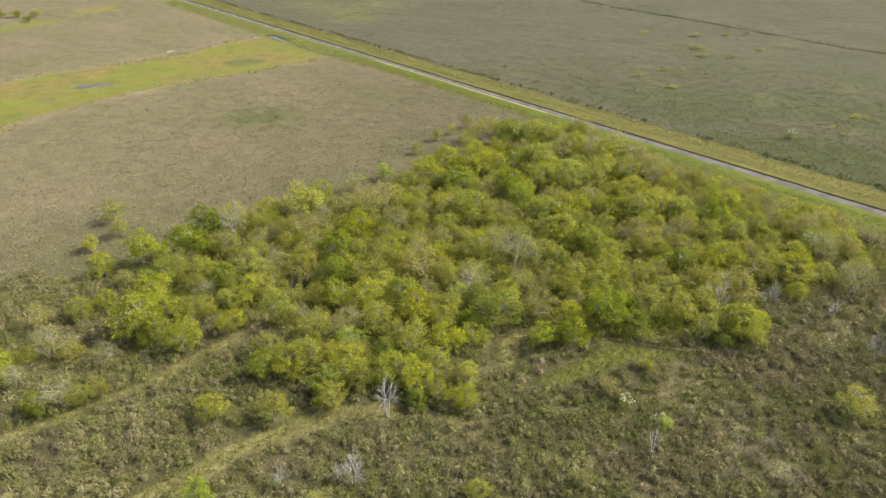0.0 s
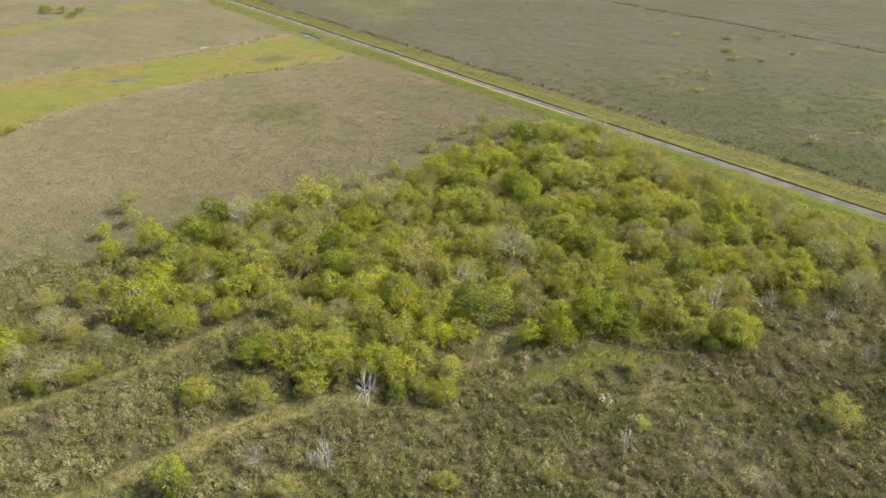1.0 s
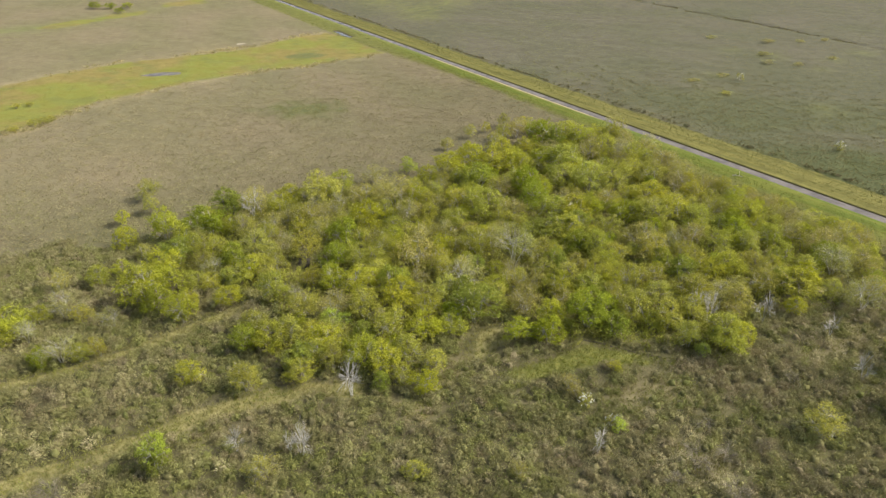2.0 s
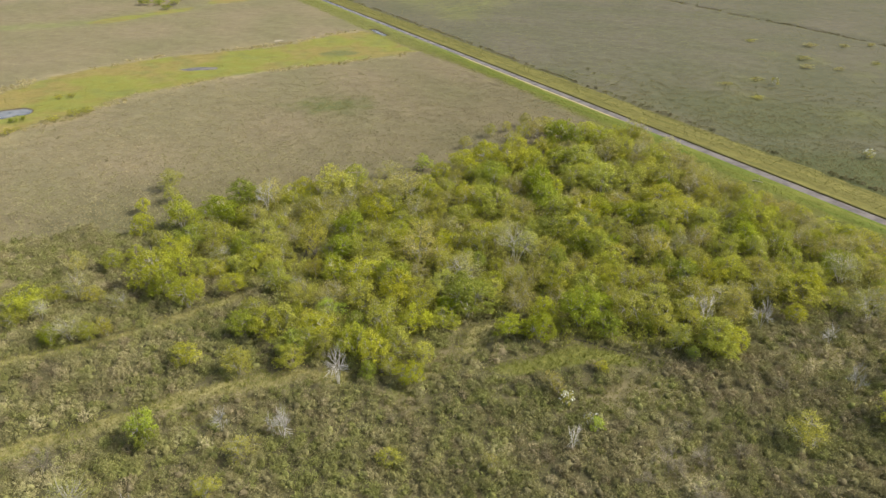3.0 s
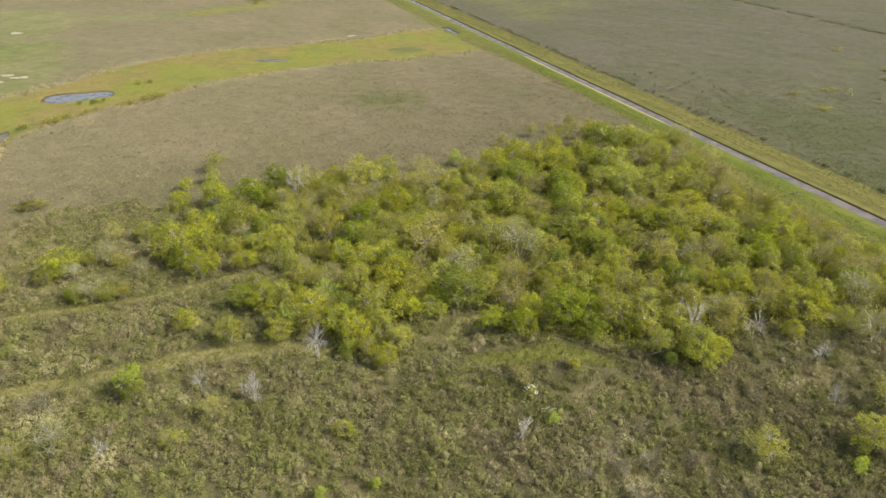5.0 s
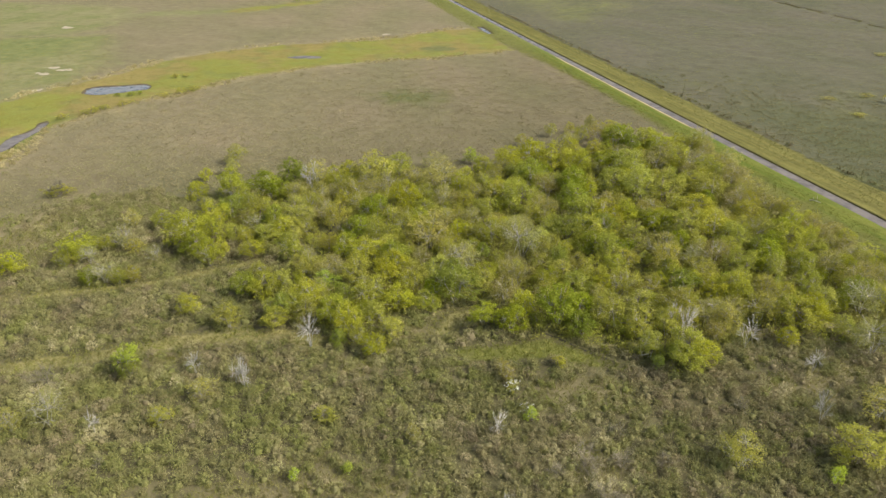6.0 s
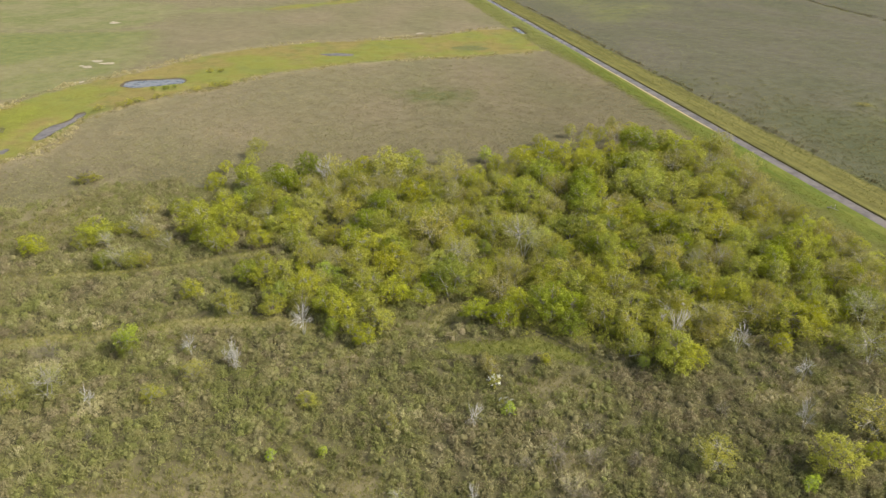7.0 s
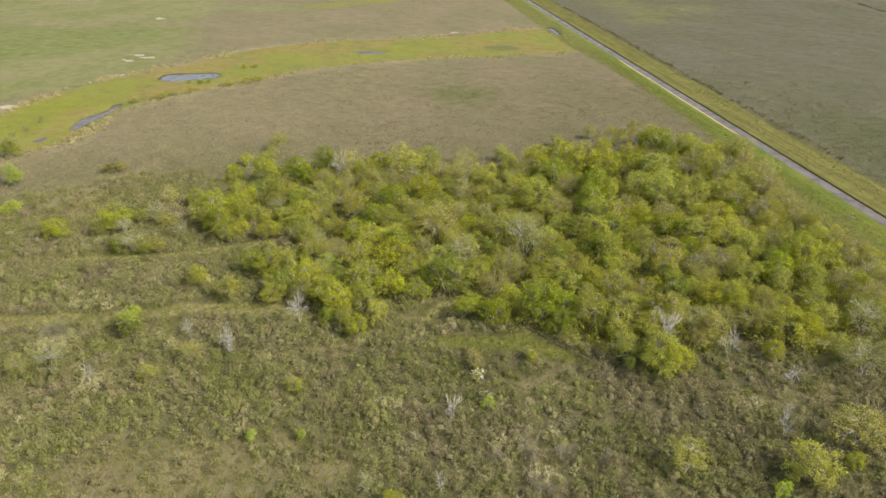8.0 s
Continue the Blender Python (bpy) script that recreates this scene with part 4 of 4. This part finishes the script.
def clumps(name, x, y, n, rad, hgt, wide, long, mat, tone, green, label, category, seed, upright=0.6, lift=0.2, grow=1.0, flat=1.0, core=0.0):
    """One sheet of many plants, each of n blades in a low dome; core: how far a closed uneven heart, coloured dark for
    the shade among the twigs, fills it.
    """
    r = np.random.RandomState(seed)
    s = len(x)
    base = np.stack([x, y, height(x, y)], 1)
    size = (0.6 + 0.85 * r.uniform(size=s) ** 1.4) * grow
    k = s * n
    a, z = r.uniform(0, 2 * math.pi, k), r.uniform(0.0, 1.0, k)
    f = r.uniform(0.3, 1.0, k) ** 0.45
    out = np.stack([np.cos(a) * np.sqrt(1 - z * z), np.sin(a) * np.sqrt(1 - z * z), z], 1)
    rr = np.repeat(rad * size, n)
    hh = np.repeat(hgt * size * r.uniform(0.8, 1.25, s), n)
    at = np.repeat(base, n, 0) + out * np.stack([rr, rr, hh], 1) * f[:, None] * 0.8
    way = out * 0.5 + r.normal(size=(k, 3)) * 0.55 + np.array([0, 0, upright])
    way[:, 2] *= flat
    v, q = blades(r, at, way, wide * r.uniform(0.6, 1.4, k), long * r.uniform(0.6, 1.4, k), out + (0, 0, lift), 0.25)
    t = np.repeat(np.clip(np.repeat(tone, n), 0, 1), 3)
    g = np.repeat(np.clip(np.repeat(green, n), 0, 1), 3)
    if core:
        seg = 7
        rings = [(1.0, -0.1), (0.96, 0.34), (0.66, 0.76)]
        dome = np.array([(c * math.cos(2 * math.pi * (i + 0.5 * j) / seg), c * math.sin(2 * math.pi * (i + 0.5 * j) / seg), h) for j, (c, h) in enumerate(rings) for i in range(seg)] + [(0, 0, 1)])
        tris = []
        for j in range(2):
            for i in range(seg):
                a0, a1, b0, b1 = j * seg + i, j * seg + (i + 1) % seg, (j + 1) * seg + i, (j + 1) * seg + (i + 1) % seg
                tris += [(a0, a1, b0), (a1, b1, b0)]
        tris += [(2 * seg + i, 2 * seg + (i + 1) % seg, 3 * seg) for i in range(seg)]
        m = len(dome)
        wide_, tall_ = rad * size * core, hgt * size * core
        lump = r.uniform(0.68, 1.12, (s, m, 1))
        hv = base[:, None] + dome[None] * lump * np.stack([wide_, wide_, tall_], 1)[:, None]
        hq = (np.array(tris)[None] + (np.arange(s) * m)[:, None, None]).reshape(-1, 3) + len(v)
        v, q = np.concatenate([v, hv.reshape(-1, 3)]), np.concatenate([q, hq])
        # hearts get a darker tone than their blades, painting the shade of the crevices
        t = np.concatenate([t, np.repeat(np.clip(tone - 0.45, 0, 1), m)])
        g = np.concatenate([g, np.repeat(np.clip(green, 0, 1), m)])
    me = mesh_of(name, v, q, mat, tone=t, green=g)
    return tagged(new(name, me), label, category, kind="stuff")


def near_far(x, y):
    return np.hypot(x - 15, y - 0)


def bush_line(x, y):
    """An uneven measure of distance, by which tall scrub gives way to the low marsh."""
    return near_far(x, y) + 4 * waves(x, y, 9, 77) + 7 * waves(x, y, 24, 78) - 8 * np.clip(-(x + 25) / 25, 0, 1)


def scrub():
    r = np.random.RandomState(41)

    def close(x, y):
        w = np.ones(x.shape)
        for a, b, c in TAN_GRASS:
            w -= 0.75 * np.exp(-((x - a) ** 2 + (y - b) ** 2) / (c * c))
        thin = r.uniform(size=x.shape) < w * np.where(waves(x, y, 6, 51) > -1.0, 1.0, 0.55)
        return (bush_line(x, y) < 103) & (poly_inside(x, y, SEEN) > 0) & open_cover(x, y) & thin
    x, y = scattered(0.9, (-95, 12, 85, 112), 42, close)
    s = len(x)

    def ruddy(x, y):
        return np.max([np.exp(-((x - a) ** 2 + (y - b) ** 2) / (c * c)) for a, b, c in RUDDY], 0)

    def bleached(x, y):
        return np.max([np.exp(-((x - a) ** 2 + (y - b) ** 2) / (c * c)) for a, b, c in BLEACHED], 0)
    tone = 0.42 + 0.16 * waves(x, y, 6, 52) + r.normal(0, 0.2, s)
    green = 0.62 + 0.25 * waves(x, y, 14, 53) + r.normal(0, 0.22, s) - 0.7 * ruddy(x, y)
    clumps("scrub_carpet", x, y, 30, 0.75, 0.4, 0.06, 0.24, SCRUB, tone - 0.02, green, "low tangled olive and grey-brown scrub covering the ground", "scrub", 43)
    x, y = scattered(0.98, (-95, 12, 85, 112), 73, close)
    keep = (r.uniform(size=len(x)) < 0.86) & (poly_inside(x, y, GROVE) < 0.5)
    x, y = x[keep], y[keep]
    s = len(x)
    tone = 0.6 + 0.12 * waves(x, y, 9, 74) + 0.08 * waves(x, y, 3.5, 79) + r.normal(0, 0.13, s) - 0.04 * np.clip((x + 5) / 30, 0, 1)
    green = 0.6 + 0.3 * waves(x, y, 12, 75) + r.normal(0, 0.28, s) - 0.12 * np.clip((x - 18) / 22, 0, 1) - 0.7 * ruddy(x, y)
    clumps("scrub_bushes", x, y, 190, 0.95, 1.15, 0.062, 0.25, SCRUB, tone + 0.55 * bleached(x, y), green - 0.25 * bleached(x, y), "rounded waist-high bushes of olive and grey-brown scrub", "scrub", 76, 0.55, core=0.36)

    def middle(x, y):
        d = near_far(x, y)
        return (bush_line(x, y) >= 103) & (r.uniform(size=d.shape) < np.clip(1.1 - (d - 110) / 110, 0.0, 1.0)) & (poly_inside(x, y, SEEN) > 0) & open_cover(x, y)
    x, y = scattered(1.2, (-170, 20, 160, 235), 44, middle)
    s = len(x)
    d = near_far(x, y)
    inside = poly_inside(x, y, GROVE) > 0
    olive = np.clip(poly_inside(x, y, PATCH) / 4 + 0.6, 0, 1)
    u, v = canal_uv(x, y)
    tone = np.where(v > 0, 0.14, 0.46) + 0.16 * waves(x, y, 8, 54) + r.normal(0, 0.07, s) - 0.2 * olive + (0.12 - 0.26 * np.clip((x + 70) / 70, 0, 1)) * (v < 0)
    green = np.where(inside, 0.7, np.where(v > 0, 0.5, 0.62 - 0.54 * np.clip((d - 100) / 42, 0, 1))) + 0.15 * waves(x, y, 18, 55) + r.normal(0, 0.12, s) + 0.6 * olive
    near = 1 - np.clip((d - 104) / 50, 0, 1)
    clumps("marsh_scrub", x, y, 30, 1.0 + 0.25 * (1 - near), 0.22 + 0.7 * near ** 1.5, 0.1, 0.26, SCRUB, tone, green, "dense grey-brown marsh scrub with few leaves", "scrub", 45, 0.15, 2.0, flat=0.65)

    def under(x, y):
        return (poly_inside(x, y, GROVE) > -1) & open_cover(x, y)
    x, y = scattered(1.5, (-45, 55, 65, 150), 48, under)
    s = len(x)
    clumps("grove_undergrowth", x, y, 90, 1.05, 2.0, 0.11, 0.3, UNDER, 0.45 + 0.2 * waves(x, y, 7, 58) + r.normal(0, 0.15, s), 0.7 + 0.3 * waves(x, y, 15, 59) + r.normal(0, 0.2, s),
           "waist-high olive undergrowth between the trees", "undergrowth", 49)

    def far(x, y):
        d = near_far(x, y)
        return (r.uniform(size=d.shape) < (d - 125) / 60) & (d < 420) & (poly_inside(x, y, SEEN) > 0) & open_cover(x, y)
    x, y = scattered(2.2, (-330, 30, 240, 430), 46, far)
    thin = (poly_inside(x, y, FAR_FIELD) < 0) | (r.uniform(size=len(x)) < 0.3)
    x, y = x[thin], y[thin]
    s = len(x)
    u, v = canal_uv(x, y)
    tone = np.where(v > 0, 0.16, 0.44) + 0.1 * waves(x, y, 14, 56) + r.normal(0, 0.05, s)
    green = np.where(v > 0, 0.55 + 0.3 * np.clip((130 - v) / 130, 0, 1) * np.clip((40 - u) / 90, 0, 1), 0.15) + 0.2 * waves(x, y, 30, 57) + r.normal(0, 0.12, s)
    clumps("distant_scrub", x, y, 16, 1.7, 0.2, 0.16, 0.28, SCRUB, tone + 0.35 * np.exp(-(np.minimum(poly_inside(x, y, MEADOW), 0) / 4) ** 2), green, "flat expanse of brown and olive marsh scrub", "scrub", 47, 0.0, 3.0, flat=0.25)


def grasses():
    r = np.random.RandomState(61)

    def banks(x, y):
        u, v = canal_uv(x, y)
        return (((v < -3.4) & (v > -verge_depth(u) - 0.5)) | ((v > 3.2) & (v < 10.3))) & (poly_inside(x, y, SEEN) > 0)
    x, y = scattered(0.9, (-130, 80, 110, 370), 62, banks)
    u, v = canal_uv(x, y)
    s = len(x)
    clumps("bank_grass", x, y, 10, 0.7, 0.05, 0.09, 0.14, GRASS, 0.15 + 0.2 * waves(x, y, 5, 63) + r.normal(0, 0.12, s), np.where(v < 0, 1.0, 0.7) + r.normal(0, 0.1, s),
           "green grass on both banks of the canal", "grass", 64, 1.0)

    def meadow(x, y):
        return (np.maximum(poly_inside(x, y, MEADOW), poly_inside(x, y, FIELD)) > -0.5) & (np.max([poly_inside(x, y, w) for w in WATERS], 0) < -0.6) & (poly_inside(x, y, SEEN) > 0)
    x, y = scattered(2.3, (-330, 20, -30, 275), 65, meadow)
    s = len(x)
    clumps("meadow_grass", x, y, 10, 1.3, 0.04, 0.12, 0.18, GRASS, 0.42 + 0.15 * waves(x, y, 9, 66) + r.normal(0, 0.12, s), 0.65 + 0.2 * waves(x, y, 20, 67) + r.normal(0, 0.15, s),
           "wet yellow-green meadow grass", "grass", 68, 1.0, flat=0.4)

    def lanes(x, y):
        ok = (line_far(x, y, TRACK_WEST) < 1.5) | (line_far(x, y, TRACK_SOUTH) < 1.6) | (poly_inside(x, y, CLEARING) > -0.5) | (poly_inside(x, y, LANE) > -0.5)
        for a, b, c in TAN_GRASS:
            ok |= (np.hypot(x - a, y - b) < c) & (b < 90)
        return ok & (poly_inside(x, y, SEEN) > -3)
    x, y = scattered(0.55, (-66, 14, 62, 95), 69, lanes)
    s = len(x)
    lane = poly_inside(x, y, LANE) > -0.5
    clumps("dry_grass", x, y, 14, 0.4, 0.3, 0.05, 0.4, GRASS, np.where(lane, 0.28, 0.42) + 0.15 * waves(x, y, 4, 70) + r.normal(0, 0.15, s), np.where(lane, 1.0, 0.6) + 0.3 * waves(x, y, 6, 71) + r.normal(0, 0.1, s),
           "dry tan grass on the tracks and clearings", "grass", 72, 0.8)


def edges():
    """Darker brush along the canal's far bank and the far ditch, and pale reeds round the meadow."""
    r = np.random.RandomState(81)

    def rows(x, y):
        u, v = canal_uv(x, y)
        wob = waves(x, y, 12, 82)
        return (((np.abs(v - 10.9 - 0.5 * wob) < 0.25 + 0.5 * np.clip(wob, 0, 1)) & (wob > -0.6)) | ((line_far(x, y, FAR_DITCH) < 0.9) & (wob > -0.3))) & (poly_inside(x, y, SEEN) > -5)
    x, y = scattered(1.0, (-130, 90, 200, 430), 83, rows)
    s = len(x)
    clumps("bank_brush", x, y, 40, 0.7, 0.75, 0.12, 0.35, SCRUB, 0.15 + r.normal(0, 0.12, s), 0.3 + r.normal(0, 0.2, s), "dark brush along the bank and the far ditch", "scrub", 84)

    def fringe(x, y):
        d = poly_inside(x, y, MEADOW) + 1.5 * waves(x, y, 9, 85)
        u, v = canal_uv(x, y)
        w = waves(x, y, 22, 86)
        return (np.abs(d + 1.2) < 0.8 + 2.2 * np.clip(w, 0, 1)) & (w > -0.4) & (v < -16) & (r.uniform(size=x.shape) < 0.75)
    x, y = scattered(1.1, (-145, 60, -40, 270), 87, fringe)
    s = len(x)
    clumps("reeds", x, y, 40, 0.7, 0.55, 0.09, 0.4, GRASS, 0.95 + r.normal(0, 0.15, s), 0.1 + r.normal(0, 0.12, s), "pale dry reeds along the edge of the meadow", "reeds", 88, 1.2)


scrub()
grasses()
edges()
